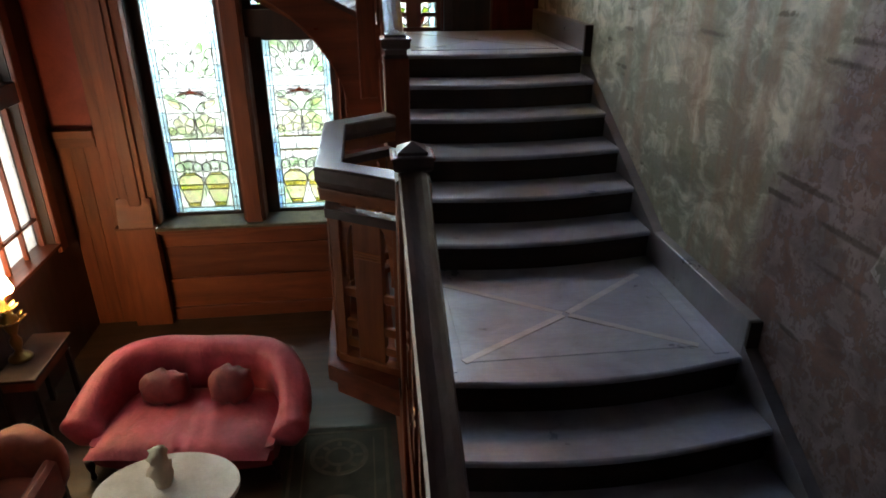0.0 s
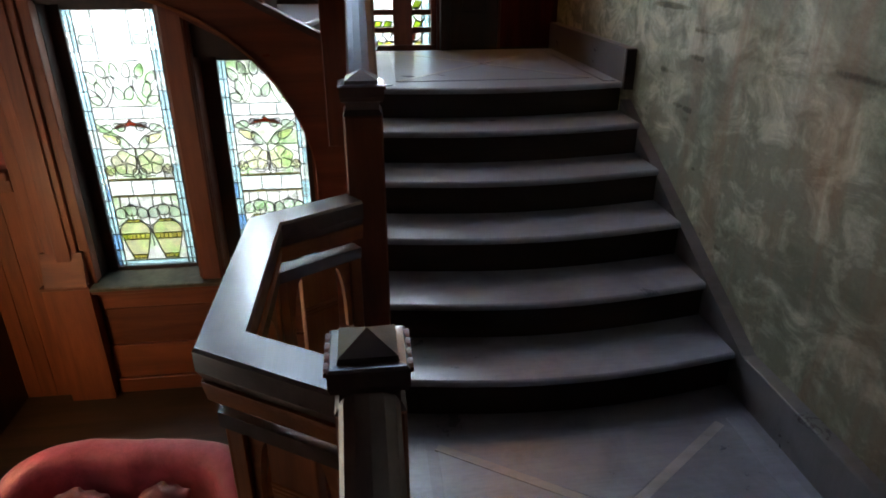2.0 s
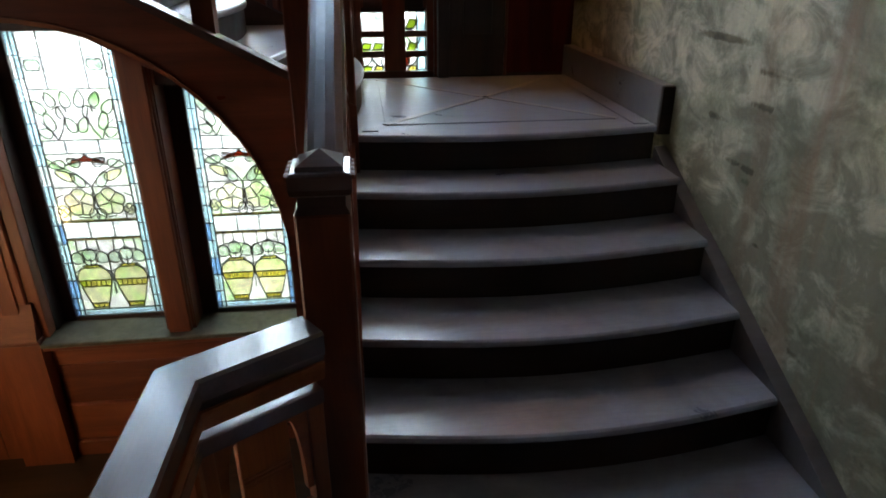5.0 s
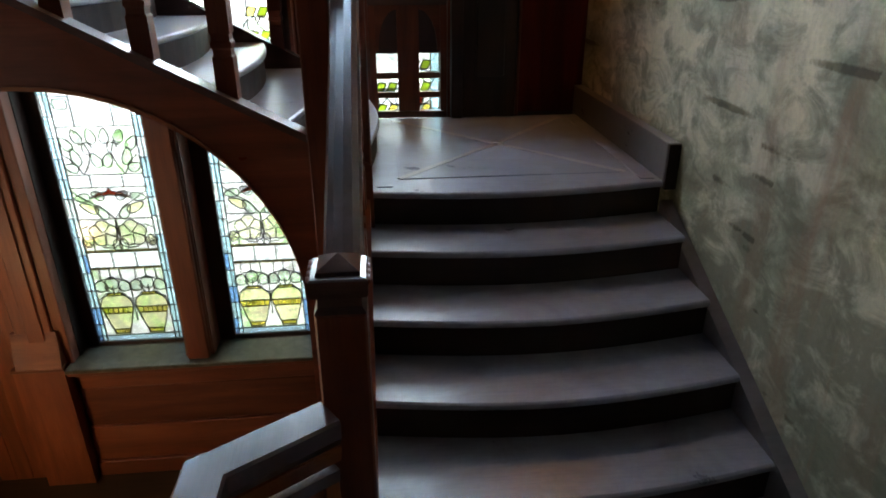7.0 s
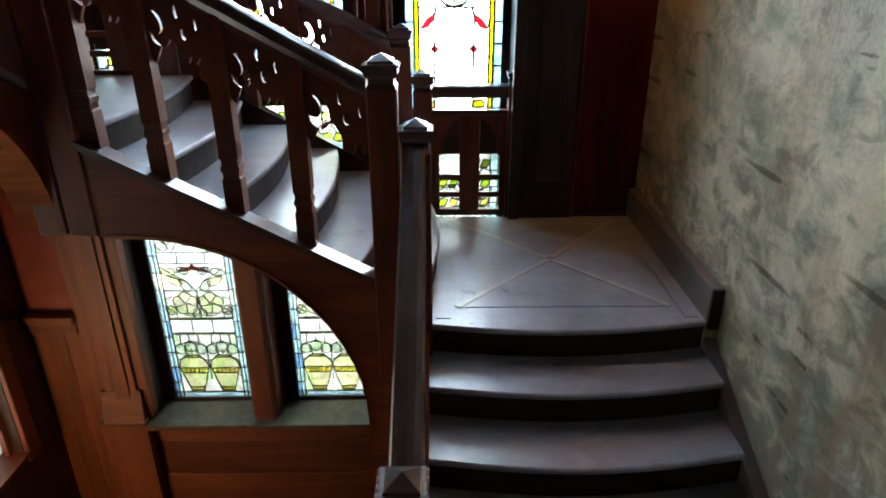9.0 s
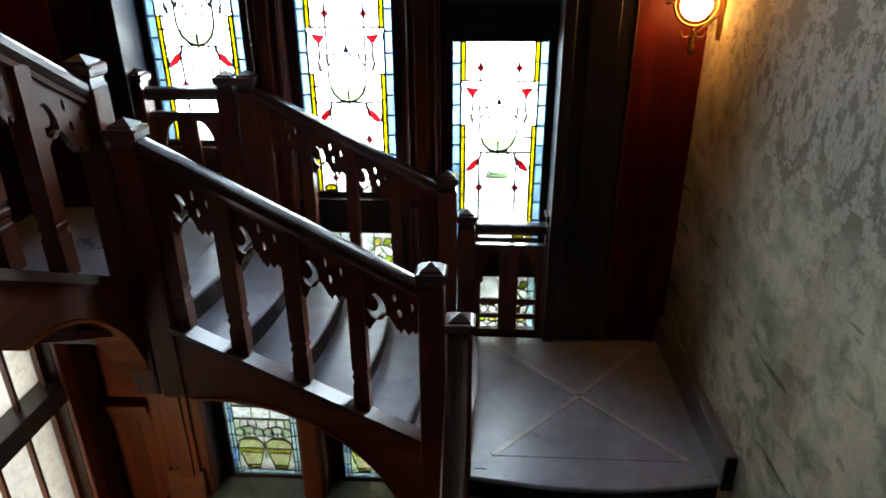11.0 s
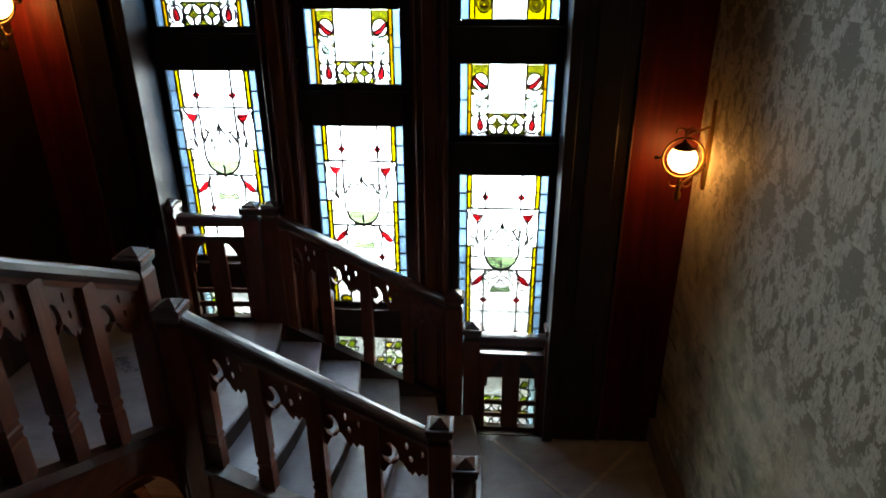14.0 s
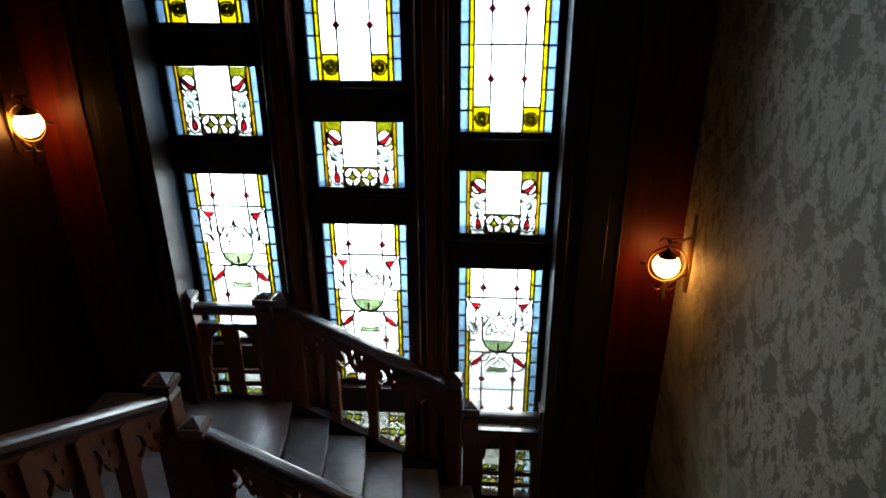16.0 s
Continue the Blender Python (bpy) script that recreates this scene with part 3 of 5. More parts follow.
for k in range(1, 14):
    top = Z_TURN + RISE * k
    yn = 5.46 - RUN * (k - 1)
    st = thing("step", (-2.5, yn, top - RISE), "worn grey stair tread over dark wooden riser", "stair step", "steps of the top flight")
    bm = B()
    box(bm, F3_X0, yn - RUN - 0.05, top - 0.034, F3_X1, yn, top, 0.008)
    part("tread", bm, tread_mat, st)
    bm = B()
    box(bm, F3_X0, yn - 0.06, top - RISE, F3_X1, yn - 0.035, top - 0.034)
    part("riser", bm, dark_x, st, "dark riser board")

# ---------- newels and rails ----------
def newel(x, y, z_foot, z_top, name="newel_post", w=0.148):
    """A square newel: shaft, chamfered neck, moulded cap with corner beads and a low pyramid."""
    nw = thing(name, (x, y, z_foot), "square mahogany newel post with a low pyramid cap", "newel post", "newel posts of the stair")
    h = w / 2
    bm = B()
    box(bm, x - h, y - h, z_foot, x + h, y + h, z_top - 0.16, 0.007)
    part("shaft", bm, wood_z, nw)
    bm = B()
    z = z_top - 0.16
    def ring(hh, zz):
        return [bm.verts.new((x + sx * hh, y + sy * hh, zz)) for sx, sy in ((-1, -1), (1, -1), (1, 1), (-1, 1))]
    prof = [(h, z), (h - 0.012, z + 0.02), (h - 0.012, z + 0.045), (h + 0.004, z + 0.055), (h + 0.008, z + 0.070), (h + 0.008, z + 0.106), (h + 0.002, z + 0.112), (h - 0.012, z + 0.114), (h - 0.014, z + 0.126)]
    rings = [ring(a, b) for a, b in prof]
    tip = bm.verts.new((x, y, z_top))
    for a, b in zip(rings, rings[1:]):
        for i in range(4):
            bm.faces.new([a[i], a[(i + 1) % 4], b[(i + 1) % 4], b[i]])
    for i in range(4):
        bm.faces.new([rings[-1][i], rings[-1][(i + 1) % 4], tip])
    bm.faces.new(rings[0][::-1])
    cap = part("cap", bm, rail_x, nw, "polished cap")
    for sx in (-1, 1):
        bm = B()
        xs = x + sx * (h + 0.001)
        prof = []
        for i in range(17):
            t = i / 16
            prof.append((y - h + t * w, z + 0.1055 + 0.005 * abs(math.sin(4 * math.pi * t)) ** 0.6))
        prism(bm, prof + [(y + h, z + 0.095), (y - h, z + 0.095)], "x", xs - 0.014, xs + 0.014)
        part("bead_strip", bm, wood_x, cap)
    return nw


newel(0.187, 2.565, Z_LOW - 1.2, 3.449)
newel(0.20, 3.905, Z_LOW - 0.3, 3.752)
newel(0.213, 5.48, Z_UP - 0.3, 4.568)
newel(0.052, 5.469, 3.05, 4.886)
newel(-1.527, 5.461, 3.97, 5.674)
newel(-1.698, 5.482, 3.97, 5.987)
newel(-1.50, 7.235, Z_TURN - 0.3, 5.648)
newel(-1.66, 7.235, Z_TURN - 0.3, 5.648)
newel(0.055, 7.216, Z_UP - 0.3, 4.875)
newel(0.211, 7.238, Z_UP - 0.2, 4.547)
newel(0.935, 7.222, Z_UP - 0.2, 4.571)
newel(-2.36, 7.20, Z_TURN - 0.3, 5.67)

HAND = [(-0.062, -0.05), (-0.045, -0.085), (0.045, -0.085), (0.062, -0.05), (0.062, -0.014), (0.052, 0.003), (0.030, 0.012), (0.0, 0.016), (-0.030, 0.012), (-0.052, 0.003), (-0.062, -0.014)]


def scroll_board(a0, a1, z_at, depth):
    """Outline and piercings of one carved bracket between two balusters; z_at gives the rail's underside."""
    w = a1 - a0
    def P(u, d):
        a = a0 + w * u
        return (a, z_at(a) - d * depth)
    outer = [P(0, 0), P(1, 0), P(1, 0.95), P(0.93, 1.0), P(0.86, 0.86)]
    for i in range(9):
        t = i / 8
        outer.append(P(0.84 - 0.42 * t, 0.82 - 0.26 * math.sin(t * math.pi * 0.9) + 0.0))
    outer += [P(0.40, 0.72), P(0.34, 0.78), P(0.28, 0.66), P(0.2, 0.74), P(0.12, 0.62), P(0.06, 0.66), P(0, 0.55)]
    crescent = []
    for i in range(11):
        an = radians(100 + 200 * i / 10)
        crescent.append(P(0.82 + 0.21 * math.cos(an), 0.50 - 0.24 * math.sin(an)))
    for i in range(11):
        an = radians(300 - 200 * i / 10)
        crescent.append(P(0.90 + 0.15 * math.cos(an), 0.47 - 0.15 * math.sin(an)))
    def blob(u, d, ru, rd, n=8):
        return [P(u + ru * math.cos(2 * math.pi * i / n), d + rd * math.sin(2 * math.pi * i / n)) for i in range(n)]
    return [outer, crescent, blob(0.44, 0.17, 0.035, 0.085), blob(0.36, 0.42, 0.045, 0.075), blob(0.12, 0.20, 0.028, 0.075)]


def sloped_railing(name, axis, at, a0, z0, a1, z1, foot0, foot1, places, hand_mat, wood_mat, depth=0.36, ornate=True, label="carved mahogany stair railing with pierced scroll brackets"):
    """A raking balustrade between two newels: handrail, moulding, balusters and carved brackets. a: place along the axis."""
    xyz = (lambda a, z: (a, at, z)) if axis == "x" else (lambda a, z: (at, a, z))
    rl = thing(name, xyz((a0 + a1) / 2, (foot0 + foot1) / 2), label, "stair railing", "railings of the stair")
    part("handrail", sweep(B(), xyz(a0, z0), xyz(a1, z1), HAND), hand_mat, rl, "polished handrail")
    part("moulding", sweep(B(), xyz(a0, z0 - 0.085), xyz(a1, z1 - 0.085), [(-0.035, -0.03), (0.035, -0.03), (0.04, 0.0), (-0.04, 0.0)]), wood_mat, rl)
    s = (z1 - z0) / (a1 - a0)
    zr = lambda a: z0 + s * (a - a0) - 0.112
    sf = (foot1 - foot0) / (a1 - a0)
    zf = lambda a: foot0 + sf * (a - a0)
    half = 0.047
    for a in places:
        bm = B()
        zt, zb = zr(a) + 0.02, zf(a) - 0.03
        # square baluster with a waist of notches low down
        cuts = [(zb, half), (zb + 0.20, half), (zb + 0.21, half - 0.006), (zb + 0.235, half - 0.006), (zb + 0.245, half), (zb + 0.265, half), (zb + 0.275, half - 0.006), (zb + 0.30, half - 0.006), (zb + 0.31, half), (zt, half)]
        rings = []
        c = xyz(a, 0)
        for zz, hh in cuts:
            rings.append([bm.verts.new((c[0] + sx * hh, c[1] + sy * hh, zz)) for sx, sy in ((-1, -1), (1, -1), (1, 1), (-1, 1))])
        for p, q in zip(rings, rings[1:]):
            for j in range(4):
                bm.faces.new([p[j], p[(j + 1) % 4], q[(j + 1) % 4], q[j]])
        bm.faces.new(rings[0][::-1])
        bm.faces.new(rings[-1])
        part("baluster", bm, wood_z, rl)
    if ornate:
        g = half if a1 > a0 else -half
        stops = [a0 - g] + [a for a in places] + ([a1 + g] if abs(a1 - places[-1]) > 0.1 else [])
        for b0, b1 in zip(stops, stops[1:]):
            me = plate(scroll_board(b0 + g, b1 - g, zr, depth), 0.03, "y" if axis == "x" else "x", at, wood_mat)
            part("carved_bracket", me, wood_mat, rl, "pierced scroll bracket")
    return rl


def spaced(first, step, count):
    return [first + step * i for i in range(count)]


# turning flight, front and back
sloped_railing("stair_railing", "x", 5.465, -0.022, 4.765, -1.455, 5.555, 3.73, 4.47, spaced(-0.377, -0.353, 3) + [-1.405], rail_x, wood_x)
sloped_railing("stair_railing", "x", 7.22, -0.018, 4.765, -1.43, 5.52, 3.70, 4.46, spaced(-0.37, -0.353, 3) + [-1.385], rail_x, wood_x)
# main flight
sloped_railing("stair_railing", "y", 0.205, 3.98, 3.64, 5.41, 4.44, Z_LOW + 0.25, Z_UP, spaced(4.02, 0.337, 5), rail_y, wood_y)
# lower flight
sloped_railing("stair_railing", "y", 0.185, 2.49, 3.33, -0.9, 3.33 - 3.39 * RISE / RUN, Z_LOW + 0.12, Z_LOW + 0.12 - 3.39 * RISE / RUN, spaced(2.45, -0.308, 11), rail_y, wood_y, ornate=False)
# top flight
sloped_railing("stair_railing", "y", -1.70, 5.405, 5.86, 1.4, 5.86 + 4.005 * 0.555, 4.80, 4.80 + 4.005 * 0.555, spaced(4.98, -0.338, 11), rail_y, wood_y)


def mitred(bm, path, z, profile):
    """A level moulding drawn along a bent path, mitred at the corners."""
    pts = [Vector(p) for p in path]
    rings = []
    for i, p in enumerate(pts):
        d0 = (p - pts[i - 1]).normalized() if i else (pts[1] - p).normalized()
        d1 = (pts[i + 1] - p).normalized() if i < len(pts) - 1 else d0
        n0, n1 = Vector((d0.y, -d0.x)), Vector((d1.y, -d1.x))
        m = (n0 + n1).normalized()
        k = 1 / max(0.3, m.dot(n0))
        rings.append([bm.verts.new((p.x + m.x * s_ * k, p.y + m.y * s_ * k, z + u)) for s_, u in profile])
    n = len(profile)
    bm.faces.new(rings[0])
    bm.faces.new(rings[-1][::-1])
    for a, b in zip(rings, rings[1:]):
        for i in range(n):
            bm.faces.new([a[i], b[i], b[(i + 1) % n], a[(i + 1) % n]])
    return bm


def flat_panel(name, p0, p1, z_base, z_rail, label, railed=True):
    """A short level balustrade: handrail, lower rail, arched apron with a broad middle board, two or three slats, sill."""
    wz, wx = (wood_z, wood_x) if railed else (golden_z, golden_x)
    p0, p1 = Vector((*p0, 0)), Vector((*p1, 0))
    mid = (p0 + p1) / 2
    pn = thing(name, (mid.x, mid.y, z_base), label, "balustrade", "balustrade panels")
    d = (p1 - p0)
    L = d.length
    ang = math.atan2(d.y, d.x)
    hand = rail_x if abs(d.x) > abs(d.y) else rail_y
    if railed:
        part("handrail", sweep(B(), (p0.x, p0.y, z_rail - 0.02), (p1.x, p1.y, z_rail - 0.02), HAND), hand, pn, "polished handrail")
    M = Matrix.Translation((p0.x, p0.y, 0)) @ Matrix.Rotation(ang, 4, "Z")
    def local(name_, bm, mat, label_=""):
        bmesh.ops.transform(bm, matrix=M, verts=bm.verts)
        return part(name_, bm, mat, pn, label_)
    z2 = z_rail - 0.20
    if railed:
        local("lower_rail", box(B(), 0, -0.03, z2 - 0.045, L, 0.03, z2, 0.004), rail_x)
    H = z2 - 0.045 - z_base
    cw = min(0.085, L * 0.14) if railed else min(0.12, L * 0.2)
    side = L / 2 - cw - 0.05
    # arched apron: a quarter arch on each side of the middle board
    for s in (0, 1):
        xa, xb = (0.05, L / 2 - cw) if s == 0 else (L / 2 + cw, L - 0.05)
        loop = [(xa, z2 - 0.045), (xb, z2 - 0.045)]
        if s == 0:
            loop += [(xb - (xb - xa - 0.02) * math.sin(radians(a)), z2 - 0.075 - H * 0.36 * (1 - math.cos(radians(a)))) for a in range(0, 91, 9)] + [(xa, z2 - 0.075 - H * 0.36)]
        else:
            loop += [(xb, z2 - 0.075 - H * 0.36)] + [(xa + (xb - xa - 0.02) * math.sin(radians(a)), z2 - 0.075 - H * 0.36 * (1 - math.cos(radians(a)))) for a in range(90, -1, -9)]
        bm = B()
        try:
            prism(bm, loop, "y", -0.012, 0.012)
        except ValueError:
            bm.free()
            continue
        local("apron", bm, wx)
    local("middle_board", box(B(), L / 2 - cw, -0.016, z_base + 0.03, L / 2 + cw, 0.016, z2 - 0.045, 0.003), wz)
    local("stile", box(B(), 0.0, -0.025, z_base + 0.03, 0.05, 0.025, z2 - 0.045, 0.003), wz)
    local("stile", box(B(), L - 0.05, -0.025, z_base + 0.03, L, 0.025, z2 - 0.045, 0.003), wz)
    if not railed:
        for i in range(3):
            zz = z2 - 0.045 - H * 0.20 - 0.014 * i
            local("carved_band", box(B(), L / 2 - cw + 0.002, -0.021, zz - 0.010, L / 2 + cw - 0.002, 0.021, zz, 0.002), wx)
    for fr in (0.60, 0.78) if railed else (0.47, 0.70, 0.84):
        for xa, xb in ((0.05, L / 2 - cw), (L / 2 + cw, L - 0.05)):
            zz = z2 - 0.045 - H * fr
            local("slat", box(B(), xa, -0.012, zz - 0.045, xb, 0.012, zz, 0.002), wx)
    local("bottom_rail", box(B(), 0, -0.03, z_base - 0.02, L, 0.03, z_base + 0.03, 0.004), wx)
    return pn


flat_panel("balustrade", (0.285, 7.23), (0.861, 7.225), Z_UP, 4.44, "short dark balustrade panel before the window")
flat_panel("balustrade", (-2.286, 7.21), (-1.734, 7.225), Z_TURN, 5.53, "short dark balustrade panel before the window")

FLAT_HAND = [(-0.062, -0.05), (-0.045, -0.085), (0.045, -0.085), (0.062, -0.05), (0.062, 0.004), (0.055, 0.013), (-0.055, 0.013), (-0.062, 0.004)]
# the polygonal bay of the lower landing
BAY = [(0.15, 2.62), (-0.172, 2.825), (-0.165, 3.605), (0.15, 3.81)]
for a, b in zip(BAY, BAY[1:]):
    flat_panel("balustrade", a, b, Z_LOW, 3.29, "mahogany bay balustrade with arched apron boards", False)
br = thing("bay_rail", (-0.17, 3.2, 3.2), "polished mahogany handrail bent round the landing's bay", "handrail")
part("handrail", mitred(B(), BAY, 3.27, FLAT_HAND), rail_y, br)
part("fascia", mitred(B(), BAY, 3.184, [(-0.046, -0.058), (0.046, -0.058), (0.054, -0.012), (0.054, 0.0), (-0.054, 0.0), (-0.054, -0.012)]), golden_x, br, "golden moulding under the handrail")
part("lower_rail", mitred(B(), BAY, 3.08, [(-0.032, -0.045), (0.032, -0.045), (0.032, 0.0), (-0.032, 0.0)]), rail_y, br)
bm = B()
outer = [(0.10, 2.50), (-0.245, 2.76), (-0.24, 3.67), (0.10, 3.90)]
prism(bm, outer, "z", Z_LOW - 0.10, Z_LOW - 0.01)
prism(bm, [(0.10, 2.545), (-0.205, 2.79), (-0.20, 3.645), (0.10, 3.86)], "z", Z_LOW - 0.2, Z_LOW - 0.10)
solid("bay_floor", bm, wood_x, "moulded mahogany base of the landing's bay", "bay floor", "structure")

# ---------- carriages and soffits ----------
# arched fascia of the turning flight
fas = thing("stair_fascia", (-0.7, 5.42, 3.0), "mahogany stair fascia with an arched lower edge", "stair fascia", kind="structure")
s2 = (4.455 - 3.725) / (-1.42 + 0.05)
under = [(-1.6, 3.965), (-1.42, 3.965)]
for i in range(15):
    an = radians(90 - 90 * i / 14)
    under.append((-1.30 + 1.20 * math.cos(an), 2.78 + 1.185 * math.sin(an)))
under += [(-0.10, 0.0), (0.288, 0.0)]
loop = [(0.288, 3.55), (-0.03, 3.715), (-1.6, 3.715 + s2 * -1.57)] + under
part("board", plate([loop], 0.05, "y", 5.425, wood_x), wood_x, fas)
part("cap_moulding", sweep(B(), (-0.02, 5.43, 3.725), (-1.46, 5.43, 4.485), [(-0.07, -0.04), (0.05, -0.04), (0.05, 0.0), (-0.07, 0.0)]), rail_x, fas, "pale worn ledge")
edge = B()
for (xa, za), (xb, zb) in zip(under[1:], under[2:-1]):
    sweep(edge, (xa, 5.425, za), (xb, 5.425, zb), [(-0.035, -0.012), (0.035, -0.012), (0.035, 0.008), (-0.035, 0.008)]) if abs(xb - xa) > 1e-4 else None
part("arch_bead", edge, golden_x, fas)
# soffit behind it
bm = B()
prism(bm, [(-0.05, 3.40), (-1.6, 4.25), (-1.6, 4.31), (-0.05, 3.46)], "y", 5.46, 7.25)
part("soffit", bm, wood_x, fas)
# back carriage against the windows
bm = B()
prism(bm, [(-0.02, 3.40), (-1.46, 4.17), (-1.46, 4.50), (-0.02, 3.74)], "y", 7.16, 7.26)
part("back_board", bm, dark_x, fas)

fas3 = thing("stair_fascia", (-1.7, 4.0, 4.4), "dark stair fascia with an arched lower edge", "stair fascia", kind="structure")
s3 = 0.547
top3 = lambda y: 4.77 + (5.405 - y) * s3
loop = [(5.42, top3(5.405)), (1.4, top3(1.4)), (1.4, top3(1.4) - 0.37), (4.55, top3(4.55) - 0.37)]
for i in range(1, 13):
    a = radians(90 * i / 12)
    loop.append((4.55 + 0.87 * math.sin(a), 4.03 + 0.84 * math.cos(a)))
loop.append((5.42, 3.96))
part("board", plate([loop], 0.06, "x", -1.70, wood_y), wood_y, fas3)
part("cap_moulding", sweep(B(), (-1.70, 5.40, 4.77), (-1.70, 1.4, top3(1.4)), [(-0.07, -0.045), (0.07, -0.045), (0.075, -0.015), (0.06, 0.012), (-0.06, 0.012)]), rail_y, fas3, "worn moulded ledge")
bm = B()
for (ya, za), (yb, zb) in zip(loop[3:], loop[4:-1]):
    sweep(bm, (-1.77, ya, za - 0.012), (-1.77, yb, zb - 0.012), [(-0.11, -0.012), (0.11, -0.012), (0.11, 0.008), (-0.11, 0.008)])
part("arch_lining", bm, golden_matt, fas3, "golden wooden arch lining")
bm = B()
prism(bm, [(5.40, 4.40), (1.4, 4.4 + 4.0 * s3), (1.4, 4.45 + 4.0 * s3), (5.40, 4.45)], "x", WALL_L + 0.003, -1.74)
part("soffit", bm, wood_y, fas3)

# closed panelling under the main flights
bm = B()
s1 = RISE / RUN
prism(bm, [(-0.9, 0.0), (2.6, 0.0), (2.6, Z_LOW - 0.21), (-0.9, Z_LOW - 0.25 - 3.5 * s1 + 0.3)], "x", 0.16, 0.25)
prism(bm, [(2.6, 0.0), (5.40, 0.0), (5.40, Z_UP - 0.21), (3.85, Z_LOW + 0.05), (3.85, Z_LOW - 0.21), (2.6, Z_LOW - 0.21)], "x", 0.16, 0.25)
solid("stair_spandrel", bm, wood_z, "mahogany panelling closing the space under the stair", "spandrel", "structure")
bm = B()
prism(bm, [(3.80, Z_LOW - 0.05), (5.42, Z_UP - 0.22), (5.42, Z_UP - 0.02), (3.80, Z_LOW + 0.14)], "x", 0.14, 0.27)
prism(bm, [(2.50, Z_LOW - 0.2), (-0.9, Z_LOW - 0.2 - 3.4 * s1), (-0.9, Z_LOW + 0.09 - 3.4 * s1), (2.50, Z_LOW + 0.09)], "x", 0.13, 0.27)
solid("stair_string", bm, wood_y, "mahogany cut string carrying the treads", "stair string", "structure")

# ---------- room shell ----------
def shell(name, coords6, mat, label, category):
    return solid(name, box(B(), *coords6), mat, label, category, "structure")


shell("floor", (-3.7, -4.2, -0.12, 2.3, 7.8, 0.0), floor_mat, "dark polished hall floor", "floor")
shell("wall_east", (WALL_R, -4.2, 0.0, 2.3, 8.0, CEIL), paper_mat, "stair wall in faded damask wallpaper, stained and scratched, painted darker low down for shade", "wall")
shell("wall_south", (-3.7, -4.5, 0.0, 2.3, -4.2, CEIL), dark_z, "plain dark panelled wall behind the stair", "wall")
shell("ceiling", (-3.7, -4.5, CEIL, 2.3, 8.0, CEIL + 0.2), plaster, "plain dark ceiling over the stairwell", "ceiling")

# west wall with the hall window
# The window's south end is unseen, lengthened to throw more light into the hall.
WIN_Y0, WIN_Y1 = 1.9, 6.78
ww = thing("wall_west", (-3.5, 3.0, 0.0), "dark panelled hall wall", "wall", kind="structure")
for nm, y0, y1, z0, z1 in (("pier", -4.2, WIN_Y0, 0, CEIL), ("pier", WIN_Y1, 8.0, 0, CEIL), ("apron", WIN_Y0, WIN_Y1, 0, 1.30), ("head", WIN_Y0, WIN_Y1, 3.75, CEIL)):
    part(nm, box(B(), -3.7, y0, z0, WALL_L, y1, z1), dark_z, ww)

hall_win = thing("window_4", (-3.5, 5.2, 1.3), "hall window with white net curtains and dark glazing bars", "window", kind="structure")
part("window_sill", box(B(), -3.6, WIN_Y0 - 0.05, 1.27, WALL_L + 0.05, WIN_Y1 + 0.05, 1.31, 0.005), wood_y, hall_win)
for z0, z1 in ((1.31, 2.84), (3.02, 3.72)):
    part("curtain", box(B(), -3.56, WIN_Y0, z0, -3.55, WIN_Y1, z1), stained("net_curtain_%d" % int(z0), (0.85, 0.88, 0.92), 0.8), hall_win, "white net curtain")
part("transom", box(B(), -3.60, WIN_Y0, 2.82, WALL_L + 0.03, WIN_Y1, 3.02, 0.005), dark_x, hall_win)
part("head_rail", box(B(), -3.60, WIN_Y0, 3.70, WALL_L + 0.03, WIN_Y1, 3.80, 0.005), dark_x, hall_win)
for i in range(14):
    y = WIN_Y1 - 0.02 - i * (WIN_Y1 - WIN_Y0 - 0.04) / 13
    w = 0.035 if i in (0, 5, 9, 13) else 0.016
    part("glazing_bar", box(B(), -3.50, y - w, 1.31, -3.45, y + w, 3.70, 0.003), wood_z, hall_win)
for z in (1.62,):
    part("glazing_bar", box(B(), -3.495, WIN_Y0, z - 0.014, -3.455, WIN_Y1, z + 0.014), wood_y, hall_win)
part("architrave", box(B(), WALL_L, WIN_Y1, 1.2, WALL_L + 0.05, WIN_Y1 + 0.16, 3.9, 0.008), wood_z, hall_win)

# ---------- window wall ----------
wn_wall = thing("wall_north", (-0.7, 7.5, 0.0), "mahogany window wall of the stairwell, coloured dark for backlight", "wall", kind="structure")
PANES = [("l", 3.26, 3.83), ("m", 4.21, 5.836), ("u", 6.175, 6.735), ("t", 7.068, 9.6)]
LOWER = {0: (-2.295, -1.545, 1.31, 3.715), 1: (-1.075, -0.36, 1.315, 3.28)}
W0, W1 = 7.36, 7.75                # wall core behind the casings


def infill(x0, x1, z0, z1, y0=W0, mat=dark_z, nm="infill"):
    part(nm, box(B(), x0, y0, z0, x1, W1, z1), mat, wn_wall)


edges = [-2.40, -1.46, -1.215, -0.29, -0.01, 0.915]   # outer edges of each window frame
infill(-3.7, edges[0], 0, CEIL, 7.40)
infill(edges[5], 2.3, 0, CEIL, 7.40)
